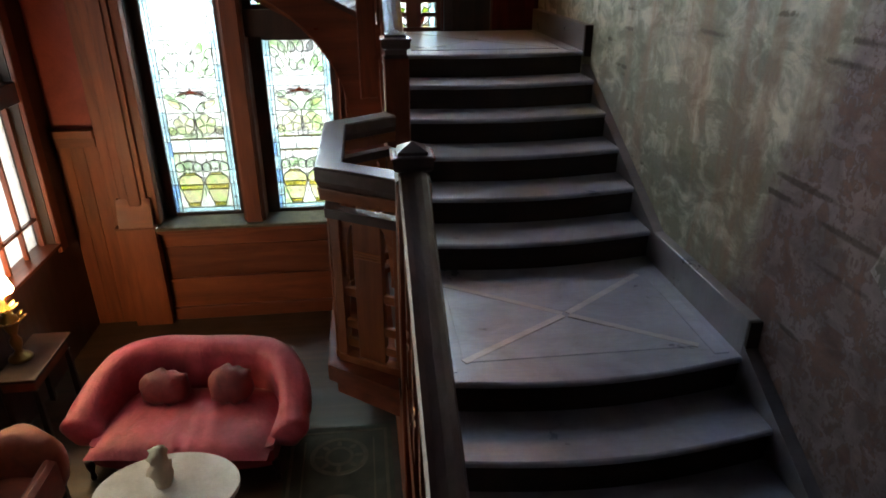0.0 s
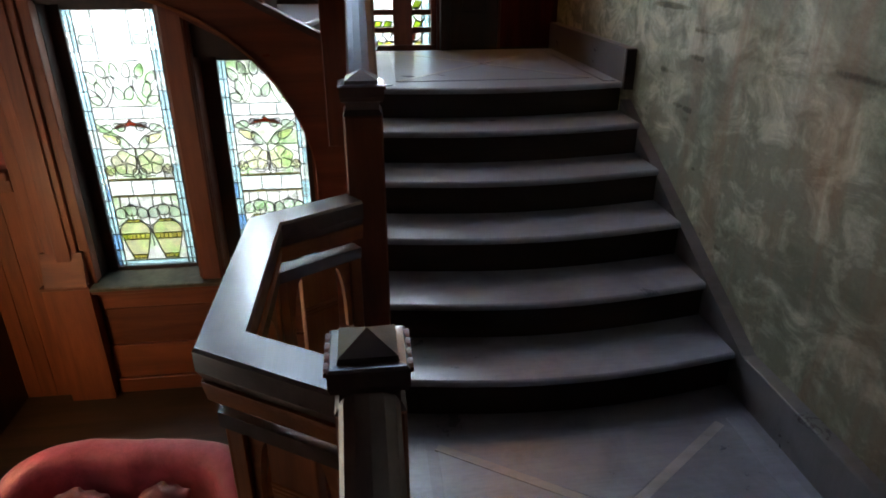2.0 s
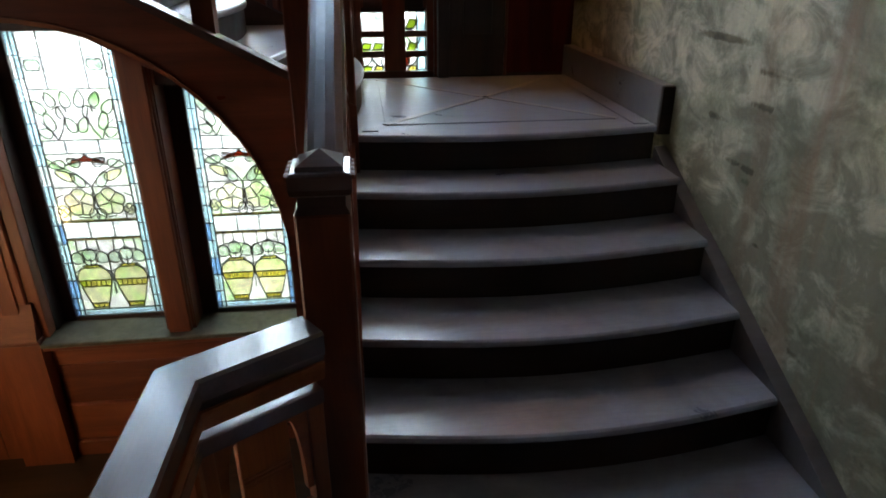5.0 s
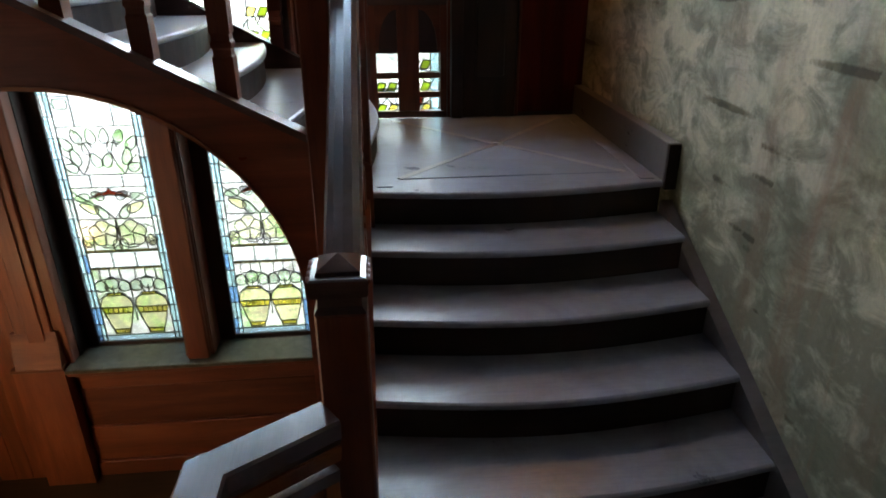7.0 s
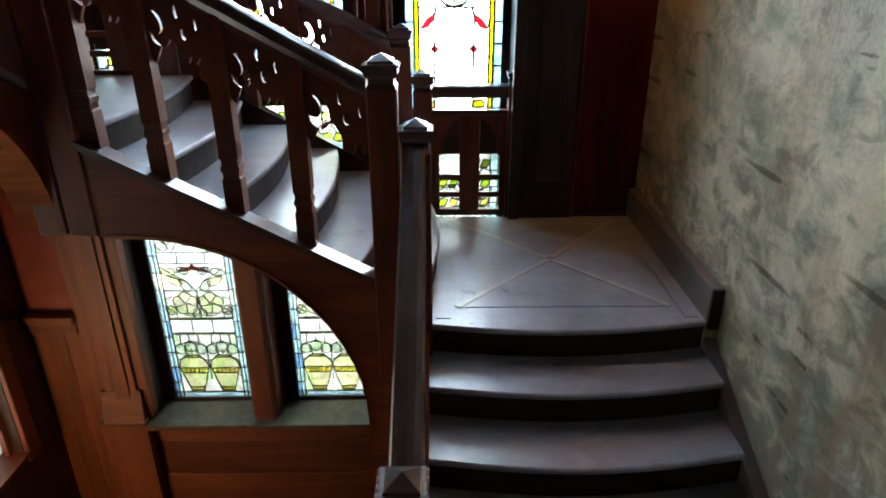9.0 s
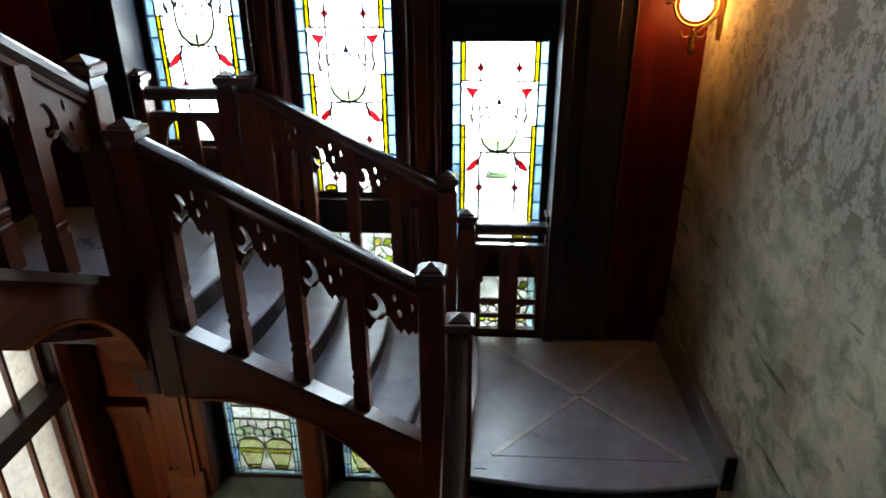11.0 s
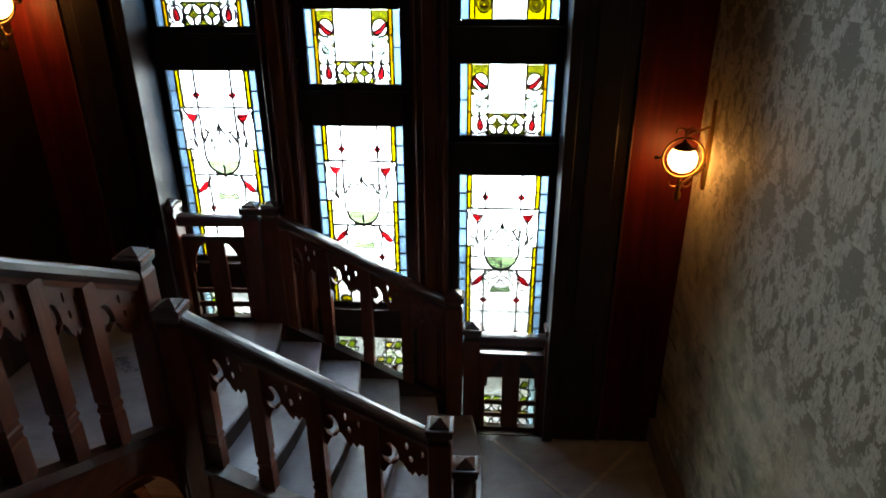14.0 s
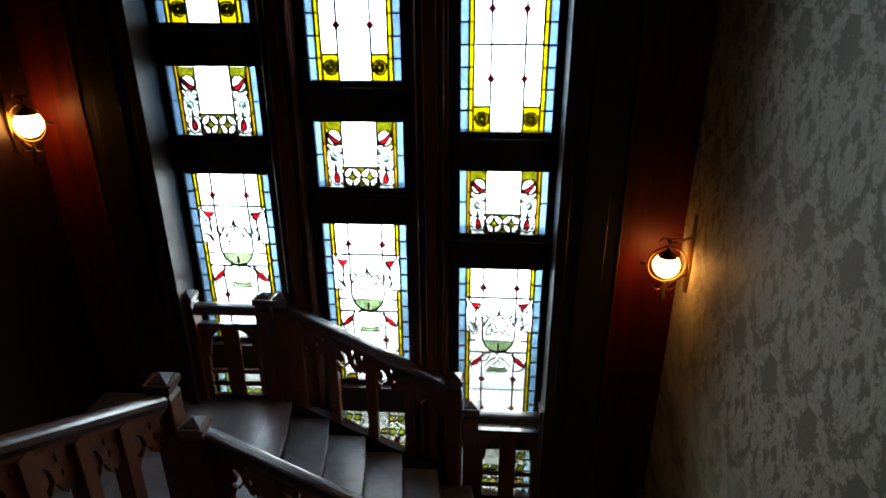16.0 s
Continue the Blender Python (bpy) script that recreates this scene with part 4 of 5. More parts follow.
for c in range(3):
    xa, xb = edges[2 * c], edges[2 * c + 1]
    z = 0.0
    if c in LOWER:
        infill(xa, xb, 0, LOWER[c][2] - 0.06, 7.36)
        z = LOWER[c][3] + 0.06
    for _, p0, p1 in PANES:
        p0, p1 = p0 + STAG[c], p1 + STAG[c]
        if p0 - 0.05 > z:
            infill(xa, xb, z, p0 - 0.05)
        z = p1 + 0.05
    infill(xa, xb, z, CEIL)
# mullion piers between the windows, with ribs
for xa, xb in ((edges[1], edges[2]), (edges[3], edges[4])):
    infill(xa, xb, 0, 1.2, 7.34, wood_z, "mullion_foot")
    infill(xa, xb, 1.2, CEIL, 7.30, wood_z, "mullion")
    xm = (xa + xb) / 2
    part("rib", box(B(), xm - 0.055, 7.245, 1.31, xm + 0.055, 7.30, CEIL, 0.012), wood_z, wn_wall)
    for sx in (-1, 1):
        part("bead", box(B(), xm + sx * 0.10 - 0.014, 7.27, 1.31, xm + sx * 0.10 + 0.014, 7.30, CEIL, 0.008), wood_z, wn_wall)

# ---------- stained glass ----------
def leaf(cx, cz, ln, wd, ang, n=12):
    out = []
    for i in range(n):
        t = 2 * math.pi * i / n
        u, v = ln / 2 * math.cos(t), wd / 2 * math.sin(t) * (1 - 0.35 * math.cos(t))
        c, s = math.cos(radians(ang)), math.sin(radians(ang))
        out.append((cx + u * c - v * s, cz + u * s + v * c))
    return out


def diamond(cx, cz, r):
    return [(cx - r, cz), (cx, cz - r), (cx + r, cz), (cx, cz + r)]


class Glazing:
    """Builds one leaded light at x0..x1, z0..z1: pieces of glass as parts and one net of lead."""

    def __init__(self, parent, x0, x1, z0, z1, y):
        self.parent, self.x0, self.x1, self.z0, self.z1, self.y = parent, x0, x1, z0, z1, y
        self.lead = B()
        self.fat, self.least = 1.6, 0.0088

    def P(self, u, v):
        return (self.x0 + u * (self.x1 - self.x0), self.z0 + v)

    def piece(self, pts, mat, lift=0.0, name="pane"):
        bm = B()
        prism(bm, pts, "y", self.y - 0.002 - lift, self.y + 0.002 - lift)
        part(name, bm, mat, self.parent)

    def cell(self, u0, v0, u1, v1, mat):
        (xa, za), (xb, zb) = self.P(u0, v0), self.P(u1, v1)
        self.piece([(xa, za), (xb, za), (xb, zb), (xa, zb)], mat)

    def line(self, pts, w=0.006, closed=False):
        pts = [Vector((p[0], p[1])) for p in pts]
        if closed:
            pts.append(pts[0])
        for a, b in zip(pts, pts[1:]):
            d = b - a
            if d.length < 1e-5:
                continue
            d.normalize()
            w2 = w * self.fat if w < 0.003 else max(w * self.fat, self.least)
            s = Vector((-d.y, d.x)) * w2 / 2
            e = d * w2 * 0.3
            loop = [a - e - s, b + e - s, b + e + s, a - e + s]
            prism(self.lead, [tuple(p) for p in loop], "y", self.y - 0.0125, self.y + 0.006)

    def uline(self, uv, w=0.006):
        self.line([self.P(u, v) for u, v in uv], w)

    def shape(self, pts, mat, w=0.0026):
        self.piece(pts, mat, 0.006)
        self.line(pts, w, True)

    def done(self):
        part("leading", self.lead, lead_mat, self.parent, "dark lead cames")


def border(g, H, rows, blue_u=0.085, yel_u=0.138, blue=None):
    blue = blue or g_blue
    for side in (0, 1):
        f = (lambda u: u) if side == 0 else (lambda u: 1 - u)
        for i in range(rows):
            a, b = H * i / rows, H * (i + 1) / rows
            g.cell(min(f(0), f(blue_u)), a, max(f(0), f(blue_u)), b, blue)
            if yel_u > blue_u:
                g.cell(min(f(blue_u), f(yel_u)), a, max(f(blue_u), f(yel_u)), b, g_yellow)
            if i:
                g.uline([(f(0), a), (f(yel_u), a)], 0.005)
        g.uline([(f(blue_u), 0), (f(blue_u), H)])
        g.uline([(f(yel_u), 0), (f(yel_u), H)])


def frame_round(parent, x0, x1, z0, z1, y, ws=0.098):
    w = 0.06
    for nm, c in (("sash", (x0 - ws, y - 0.03, z0 - w, x0, y + 0.03, z1 + w)), ("sash", (x1, y - 0.03, z0 - w, x1 + ws, y + 0.03, z1 + w)),
                  ("sash", (x0, y - 0.03, z0 - w, x1, y + 0.03, z0)), ("sash", (x0, y - 0.03, z1, x1, y + 0.03, z1 + w))):
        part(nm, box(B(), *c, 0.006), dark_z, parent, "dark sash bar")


def main_light(parent, x0, x1, z0, z1):
    """A tall light: blue and yellow borders, clear panes, two stems with red diamonds that join in a loop, four red buds."""
    g = Glazing(parent, x0, x1, z0, z1, GLASS_UP)
    g.fat, g.least = 2.4, 0.0142
    H = z1 - z0
    for side in (0, 1):
        f = (lambda u: u) if side == 0 else (lambda u: 1 - u)
        for i in range(10):
            a, b = H * i / 10, H * (i + 1) / 10
            g.cell(min(f(0), f(0.085)), a, max(f(0), f(0.085)), b, g_blue)
            if i:
                g.uline([(f(0), a), (f(0.085), a)], 0.005)
        for a, b, mt, cuts in ((0, 0.976, g_yellow, 5), (0.976, 1.33, g_clear, 1), (1.33, H, g_yellow, 2)):
            for i in range(cuts):
                p, q = a + (b - a) * i / cuts, a + (b - a) * (i + 1) / cuts
                g.cell(min(f(0.085), f(0.132)), p, max(f(0.085), f(0.132)), q, mt)
                g.uline([(f(0.085), q), (f(0.132), q)], 0.005)
        g.uline([(f(0.085), 0), (f(0.085), H)], 0.007)
        g.uline([(f(0.132), 0), (f(0.132), 0.976)], 0.007)
        g.uline([(f(0.132), 1.33), (f(0.132), H)], 0.007)
    ua, ub = 0.295, 0.705
    rows = [0, 0.33, 0.754, 0.878, 1.08, 1.33, H]
    for a, b in zip(rows, rows[1:]):
        for u0, u1 in ((0.132, ua), (ua, ub), (ub, 0.868)):
            g.cell(u0, a, u1, b, g_clear)
    for a, w in ((0.33, 0.002), (0.754, 0.005), (1.33, 0.005)):
        g.uline([(0.132, a), (0.868, a)], w)
    for u0, u1 in ((0.085, 0.22), (0.78, 0.915)):
        g.uline([(u0, 0.878), (u1, 0.878)], 0.004)
    # pale green in the loop's bowl and in the saucer under it
    bowl = [(0.30, 0.878), (0.70, 0.878), (0.66, 0.815), (0.59, 0.772), (0.5, 0.760), (0.41, 0.772), (0.34, 0.815)]
    g.shape([g.P(u, v) for u, v in bowl], g_green, 0.0016)
    saucer = [(0.37, 0.535), (0.63, 0.535), (0.60, 0.595), (0.55, 0.575), (0.45, 0.575), (0.40, 0.595)]
    g.shape([g.P(u, v) for u, v in saucer], g_green, 0.0016)
    for sgn in (-1, 1):
        U = lambda d: 0.5 + sgn * d
        # stem, drawn in at the foot of the loop
        g.line([g.P(U(0.205), H), g.P(U(0.205), 0.985)], 0.0055)
        g.line([g.P(U(0.205), 0.985), g.P(U(0.20), 0.90), g.P(U(0.165), 0.825), g.P(U(0.10), 0.775), g.P(U(0.0), 0.754)], 0.0068)
        g.line([g.P(U(0.19), 0.754), g.P(U(0.215), 0.66), g.P(U(0.205), 0.58), g.P(U(0.205), 0.0)], 0.0055)
        for v, mt in ((0.118, g_coral), (0.45, g_red), (1.43, g_red)):
            g.shape(diamond(*g.P(U(0.205), v), 0.034), mt, 0.0012)
        # upper bud: a white calyx ring with a red lip
        cx, cz = g.P(U(0.315), 1.262)
        g.line([(cx + 0.062 * math.cos(radians(a)), cz + 0.070 * math.sin(radians(a))) for a in range(0, 361, 24)], 0.0029)
        lip = [(0.058, 0.062), (0.020, 0.014), (-0.060, 0.006), (-0.044, -0.028), (-0.020, -0.060), (0.006, -0.034), (0.032, 0.012)]
        g.shape([(cx + sgn * p, cz + q) for p, q in lip], g_red, 0.002)
        g.line([(cx - sgn * 0.018, cz - 0.06), g.P(U(0.285), 1.13), g.P(U(0.30), 1.06), g.P(U(0.275), 1.0)], 0.004)
        for d, v, ln, an in ((0.335, 1.12, 0.13, 12), (0.26, 1.08, 0.11, -28), (0.345, 1.02, 0.11, 30), (0.30, 0.99, 0.09, -10)):
            g.line(leaf(*g.P(U(d), v), ln, 0.048, 90 - sgn * an), 0.0026, True)
        # lower bud: a curved red petal in a part ring
        petal = [(0.175, 0.745), (0.225, 0.70), (0.285, 0.672), (0.345, 0.612), (0.325, 0.592), (0.255, 0.618), (0.222, 0.655)]
        g.shape([g.P(U(d), v) for d, v in petal], g_red, 0.002)
        cx, cz = g.P(U(0.27), 0.622)
        g.line([(cx + sgn * 0.06 * math.cos(radians(a)), cz + 0.075 * math.sin(radians(a))) for a in range(-110, 100, 24)], 0.0028)
        g.line(leaf(*g.P(U(0.15), 0.70), 0.11, 0.05, 90 + sgn * 35), 0.0026, True)
        g.line([g.P(U(0.02), 0.70), g.P(U(0.10), 0.66), g.P(U(0.16), 0.60)], 0.0028)
        g.line([g.P(U(0.0), 0.66), g.P(U(0.05), 0.62)], 0.0028)
        # sprigs over the bowl
        g.line([g.P(U(0.0), 1.19), g.P(U(0.035), 1.13), g.P(U(0.075), 1.105)], 0.0055)
        g.line([g.P(U(0.19), 1.04), g.P(U(0.13), 1.12), g.P(U(0.10), 1.13)], 0.0045)
        g.line([g.P(U(0.13), 1.12), g.P(U(0.165), 1.15)], 0.0055)
        for d, v, ln, an in ((0.06, 1.02, 0.12, 20), (0.12, 0.99, 0.11, -15), (0.16, 1.08, 0.10, 40)):
            g.line(leaf(*g.P(U(d), v), ln, 0.045, 90 - sgn * an), 0.0026, True)
        # yellow roundel at the foot
        cx, cz = g.P(U(0.27), 0.025)
        g.shape([(cx + 0.05 * math.cos(radians(a)), max(z0 + 0.002, cz + 0.035 * math.sin(radians(a)))) for a in range(0, 360, 30)], g_yellow, 0.003)
    g.line([g.P(0.5, 1.21), g.P(0.5, 1.09)], 0.005)
    g.line([g.P(0.5, 0.84), g.P(0.5, 0.79)], 0.005)
    star = [(0.5 + r * math.cos(radians(a)) * 1.25, 0.754 + r * math.sin(radians(a))) for r, a in ((0.036, 0), (0.012, 45), (0.036, 90), (0.012, 135), (0.036, 180), (0.012, 225), (0.036, 270), (0.012, 315))]
    g.shape([g.P(0.5 + (u - 0.5) * 1.1, v) for u, v in star], g_red, 0.0012)
    g.done()
    frame_round(parent, x0, x1, z0, z1, GLASS_UP)


def upper_light(parent, x0, x1, z0, z1):
    """A squarish light: a clear middle, buds and mint leaves down both sides, a gold star among leaves along the foot."""
    g = Glazing(parent, x0, x1, z0, z1, GLASS_UP)
    g.fat, g.least = 1.7, 0.012
    H = z1 - z0
    for side in (0, 1):
        f = (lambda u: u) if side == 0 else (lambda u: 1 - u)
        for u0, u1, mt, cuts in ((0.0, 0.075, g_blue, 2), (0.075, 0.118, g_gold, 3)):
            for i in range(cuts):
                a, b = H * i / cuts, H * (i + 1) / cuts
                g.cell(min(f(u0), f(u1)), a, max(f(u0), f(u1)), b, mt)
                if i:
                    g.uline([(f(u0), a), (f(u1), a)], 0.005)
            g.uline([(f(u1), 0), (f(u1), H)], 0.006)
    g.cell(0.118, 0, 0.882, H, g_clear)
    ua, ub = 0.30, 0.70
    for s in (-1, 1):
        U = lambda d: 0.5 + s * d
        g.uline([(U(0.20), 0.175), (U(0.20), H)], 0.006)
        # lime head with a white ring and a red petal
        cx, cz = g.P(U(0.288), H - 0.135)
        ring_ = [(cx + 0.058 * math.cos(radians(a)), cz + 0.066 * math.sin(radians(a))) for a in range(0, 360, 24)]
        outer = [g.P(U(0.203), H - 0.20), g.P(U(0.38), H - 0.20), g.P(U(0.38), H - 0.004), g.P(U(0.203), H - 0.004)]
        part("pane", plate([outer, ring_], 0.004, "y", GLASS_UP - 0.008, g_olive), g_olive, parent)
        g.line(ring_, 0.005, True)
        petal = [(0.062, 0.040), (0.030, 0.028), (0.0, -0.004), (-0.045, -0.030), (-0.040, -0.058), (0.006, -0.046), (0.036, -0.006)]
        g.shape([(cx + s * p, cz + q) for p, q in petal], g_red, 0.003)
        for d, v, ln, wd, an in ((0.265, 0.325, 0.13, 0.052, 58), (0.32, 0.275, 0.12, 0.05, 30), (0.262, 0.245, 0.12, 0.05, 60), (0.315, 0.195, 0.11, 0.045, 15)):
            g.shape(leaf(*g.P(U(d), v), ln, wd, 90 - s * an), g_leaf, 0.0024)
        for d, v in ((0.365, 0.335), (0.215, 0.295), (0.37, 0.16), (0.215, 0.165)):
            g.shape(diamond(*g.P(U(d), v), 0.016), g_olive, 0.002)
        # lower bud in its ring
        cx, cz = g.P(U(0.285), 0.085)
        g.line([(cx + 0.056 * math.cos(radians(a)), cz + 0.070 * math.sin(radians(a))) for a in range(0, 361, 24)], 0.0045)
        g.shape(leaf(cx, cz, 0.10, 0.046, 90 - s * 6), g_red, 0.003)
        g.line([(cx, cz + 0.05), (cx + s * 0.006, cz + 0.10)], 0.006)
        for d, v in ((0.37, 0.02), (0.21, 0.02)):
            g.shape(diamond(*g.P(U(d), v), 0.016), g_olive, 0.002)
    # foot: a gold star among pale leaves on lime
    holes = []
    for u, an in ((0.355, 40), (0.445, -40), (0.555, 40), (0.645, -40)):
        holes.append(leaf(*g.P(u, 0.128), 0.098, 0.050, 90 - an))
        holes.append(leaf(*g.P(u, 0.048), 0.092, 0.050, 90 + an))
    outer = [g.P(ua, 0.004), g.P(ub, 0.004), g.P(ub, 0.175), g.P(ua, 0.175)]
    part("pane", plate([outer] + holes, 0.004, "y", GLASS_UP - 0.008, g_olive), g_olive, parent)
    for h in holes:
        g.line(h, 0.0045, True)
    g.line(outer, 0.0045, True)
    g.done()
    frame_round(parent, x0, x1, z0, z1, GLASS_UP)


def top_light(parent, x0, x1, z0, z1):
    g = Glazing(parent, x0, x1, z0, z1, GLASS_UP)
    g.fat, g.least = 2.2, 0.0155
    H = z1 - z0
    border(g, H, 15)
    ua, ub = 0.32, 0.68
    g.cell(ua, 0, ub, H, g_clear)
    for u0, u1, uc in ((0.138, ua, 0.235), (ub, 0.862, 0.765)):
        g.cell(u0, 0.20, u1, H, g_clear)
        g.cell(u0, 0, u1, 0.20, g_yellow)
        for r in (0.055, 0.034, 0.016):
            cx, cz = g.P(uc, 0.10)
            g.line([(cx + r * (1 + 0.1 * math.sin(3 * radians(a))) * math.cos(radians(a)), cz + r * math.sin(radians(a))) for a in range(0, 361, 30)], 0.004)
        g.uline([(u0, 0.20), (u1, 0.20)], 0.005)
    for u in (ua, ub):
        g.uline([(u, 0), (u, H)], 0.005)
        for v in (0.42, 0.94, 1.46, 1.98):
            g.shape(diamond(*g.P(u, v), 0.033), g_red, 0.0012)
    for v in (0.68, 1.2, 1.72, 2.24):
        g.uline([(0.15, v), (0.85, v)], 0.003)
    g.done()
    frame_round(parent, x0, x1, z0, z1, GLASS_UP)


def low_light(parent, x0, x1, z0, z1):
    g = Glazing(parent, x0, x1, z0, z1, GLASS_UP)
    H = z1 - z0
    border(g, H, 4, 0.085, 0.085, g_sky)
    g.cell(0.085, 0, 0.915, 0.30, g_milk)
    g.cell(0.085, 0.30, 0.30, H, g_milk)
    g.cell(0.70, 0.30, 0.915, H, g_milk)
    g.cell(0.30, 0.30, 0.70, H, g_clear)
    for j in range(3):
        for i in range(7):
            u, v = 0.14 + 0.12 * i, 0.06 + 0.17 * j
            if 0.32 < u < 0.68 and j == 2:
                continue
            a = 40 if (i + j) % 2 else 140
            g.line(leaf(*g.P(u, v), 0.15, 0.075, a), 0.006, True)
            g.shape([g.P(u - 0.06, v + 0.055), g.P(u + 0.02, v + 0.05), g.P(u + 0.06, v + 0.11), g.P(u - 0.02, v + 0.12)], g_lime if (i + 2 * j) % 3 else g_band, 0.005)
    for u in (0.24, 0.80):
        g.shape(leaf(*g.P(u, 0.22), 0.12, 0.055, 60), g_amber)
    g.uline([(0.30, 0.30), (0.70, 0.30)])
    g.uline([(0.30, 0.30), (0.30, H)])
    g.uline([(0.70, 0.30), (0.70, H)])
    g.done()
    frame_round(parent, x0, x1, z0, z1, GLASS_UP)


x0, x1 = COLS[2]
tall = thing("window_1", ((x0 + x1) / 2, 7.45, 3.2), "tall leaded stained-glass stair window with red buds and yellow borders", "stained-glass window", "stair windows", "structure")
low_light(tall, x0, x1, 3.26, 3.83)
main_light(tall, x0, x1, 4.21, 5.836)
upper_light(tall, x0, x1, 6.175, 6.735)
top_light(tall, x0, x1, 7.068, 9.6)
for nm, c in (("window_2", 1), ("window_3", 0)):
    w = copy_thing(tall, Matrix.Translation(((COLS[c][0] + COLS[c][1]) / 2, 7.45, 3.2 + STAG[c])))
    w.name = nm


rnd_glass = random.Random(11)


def urn_window(nm, x0, x1, z0, z1):
    """A hall window: blue borders, twin yellow urns, a white band, curling flowers above."""
    w = thing(nm, ((x0 + x1) / 2, GLASS_LOW, z0), "leaded stained-glass hall window with twin yellow urns", "stained-glass window", "hall windows", "structure")
    g = Glazing(w, x0, x1, z0, z1, GLASS_LOW)
    g.least = 0.0058
    g.fat = 1.2
    H = z1 - z0
    bu = 0.10
    rows = max(8, round(H / 0.17))
    for side in (0, 1):
        f = (lambda u: u) if side == 0 else (lambda u: 1 - u)
        for i in range(rows):
            a, b = H * i / rows, H * (i + 1) / rows
            low = i < rows * 0.34
            for ua, ub in ((0.0, bu * 0.5), (bu * 0.5, bu)):
                mt = rnd_glass.choice((g_sky, g_deep, g_sky) if low else (g_sky, g_ice, g_sky))
                g.cell(min(f(ua), f(ub)), a, max(f(ua), f(ub)), b, mt)
            if i:
                g.uline([(f(0), a), (f(bu), a)], 0.005)
        g.uline([(f(bu), 0), (f(bu), H)])
        g.uline([(f(bu * 0.5), 0), (f(bu * 0.5), H)], 0.004)
    g.cell(bu, 0, 1 - bu, 0.055, g_sky)
    g.uline([(0, 0.055), (1, 0.055)])
    marks = [0.055, 0.735, 0.885, 1.19, 1.47, 1.58, 1.98, H]
    mats = [g_milk, g_clear, g_milk, g_milk, g_clear, g_milk, g_clear]
    for a, b, mt in zip(marks, marks[1:], mats):
        if a >= H:
            break
        b = min(b, H)
        g.cell(bu, a, 1 - bu, b, mt)
        g.uline([(bu, b), (1 - bu, b)], 0.008 if b in (0.735, 0.885) else 0.005)
    for v in (0.728, 0.892):
        g.shape([g.P(bu, v - 0.009), g.P(1 - bu, v - 0.009), g.P(1 - bu, v + 0.009), g.P(bu, v + 0.009)], g_band, 0.002)
    W = x1 - x0

    def ring(u, v, ru, rv, a0=0, a1=360, w=0.0045):
        n = 14
        g.line([g.P(u + ru * math.cos(radians(a0 + (a1 - a0) * i / n)), v + rv * math.sin(radians(a0 + (a1 - a0) * i / n))) for i in range(n + 1)], w)

    # twin urns: foot, swelling body with two gold bands, lip, and a cloud of leaves
    for uc in (0.30, 0.70):
        cx, zb = g.P(uc, 0.055)
        prof = [(0.058, 0.0), (0.062, 0.03), (0.085, 0.09), (0.115, 0.20), (0.138, 0.29), (0.134, 0.34), (0.105, 0.385), (0.062, 0.41), (0.062, 0.43)]
        g.shape([(cx + r, zb + h) for r, h in prof] + [(cx - r, zb + h) for r, h in prof[::-1]], g_pale, 0.0055)
        for z0_, z1_, r0, r1, n in ((0.02, 0.06, 0.062, 0.075, 3), (0.225, 0.285, 0.122, 0.136, 6), (0.405, 0.43, 0.062, 0.062, 2)):
            g.shape([(cx - r0, zb + z0_), (cx + r0, zb + z0_), (cx + r1, zb + z1_), (cx - r1, zb + z1_)], g_band, 0.0045)
            for i in range(1, n):
                xx = cx - r0 + 2 * r0 * i / n
                g.line([(xx, zb + z0_), (xx, zb + z1_)], 0.0028)
        for dx, dz, rx, rz in ((-0.10, 0.50, 0.055, 0.055), (0.0, 0.53, 0.055, 0.06), (0.10, 0.50, 0.055, 0.055)):
            g.shape([(cx + dx + rx * math.cos(radians(a)) * (1 - 0.18 * math.sin(radians(a))), zb + dz + rz * math.sin(radians(a))) for a in range(0, 360, 24)], g_mint if dx else g_mint, 0.0036)
        for dx in (-0.09, 0.0, 0.09):
            g.line([(cx + dx * 0.35, zb + 0.43), (cx + dx * 0.8, zb + 0.50)], 0.0045)
            g.line([(cx + dx, zb + 0.56), (cx + dx * 0.9, zb + 0.68)], 0.0036)
    for sgn in (-1, 1):
        U = lambda d: 0.5 + sgn * d
        ring(U(0.20), 0.555, 0.20, 0.075, 0, 180)
        g.uline([(U(0.0), 0.20), (U(0.0), 0.55)], 0.0045)
        g.line([g.P(U(0.40), 0.42), g.P(U(0.35), 0.44), g.P(U(0.29), 0.485)], 0.0045)
        g.line([g.P(U(0.0), 0.42), g.P(U(0.06), 0.44), g.P(U(0.11), 0.485)], 0.0045)
        g.uline([(U(0.40), 0.25), (U(0.38), 0.25)], 0.0045)
    for u in (0.37, 0.63):
        g.uline([(u, 0.735), (u, 0.885)], 0.0045)
    # twin five-petalled flowers over a curling stem
    for uc, R_, n in ((0.345, 0.122, 5), (0.655, 0.122, 5), (0.15, 0.062, 4), (0.85, 0.062, 4)):
        cx, cz = g.P(uc, 1.055 if n == 5 else 0.985)
        if n == 4:
            R_ = min(R_, 0.05)
        g.shape([(cx + R_ * (0.80 + 0.2 * abs(math.cos(n / 2 * radians(a - 90)))) * math.cos(radians(a)), cz + R_ * (0.80 + 0.2 * abs(math.cos(n / 2 * radians(a - 90)))) * math.sin(radians(a))) for a in range(0, 360, 12)], g_cream, 0.0045)
        for k in range(n):
            a = radians(90 + 180 / n + 360 * k / n)
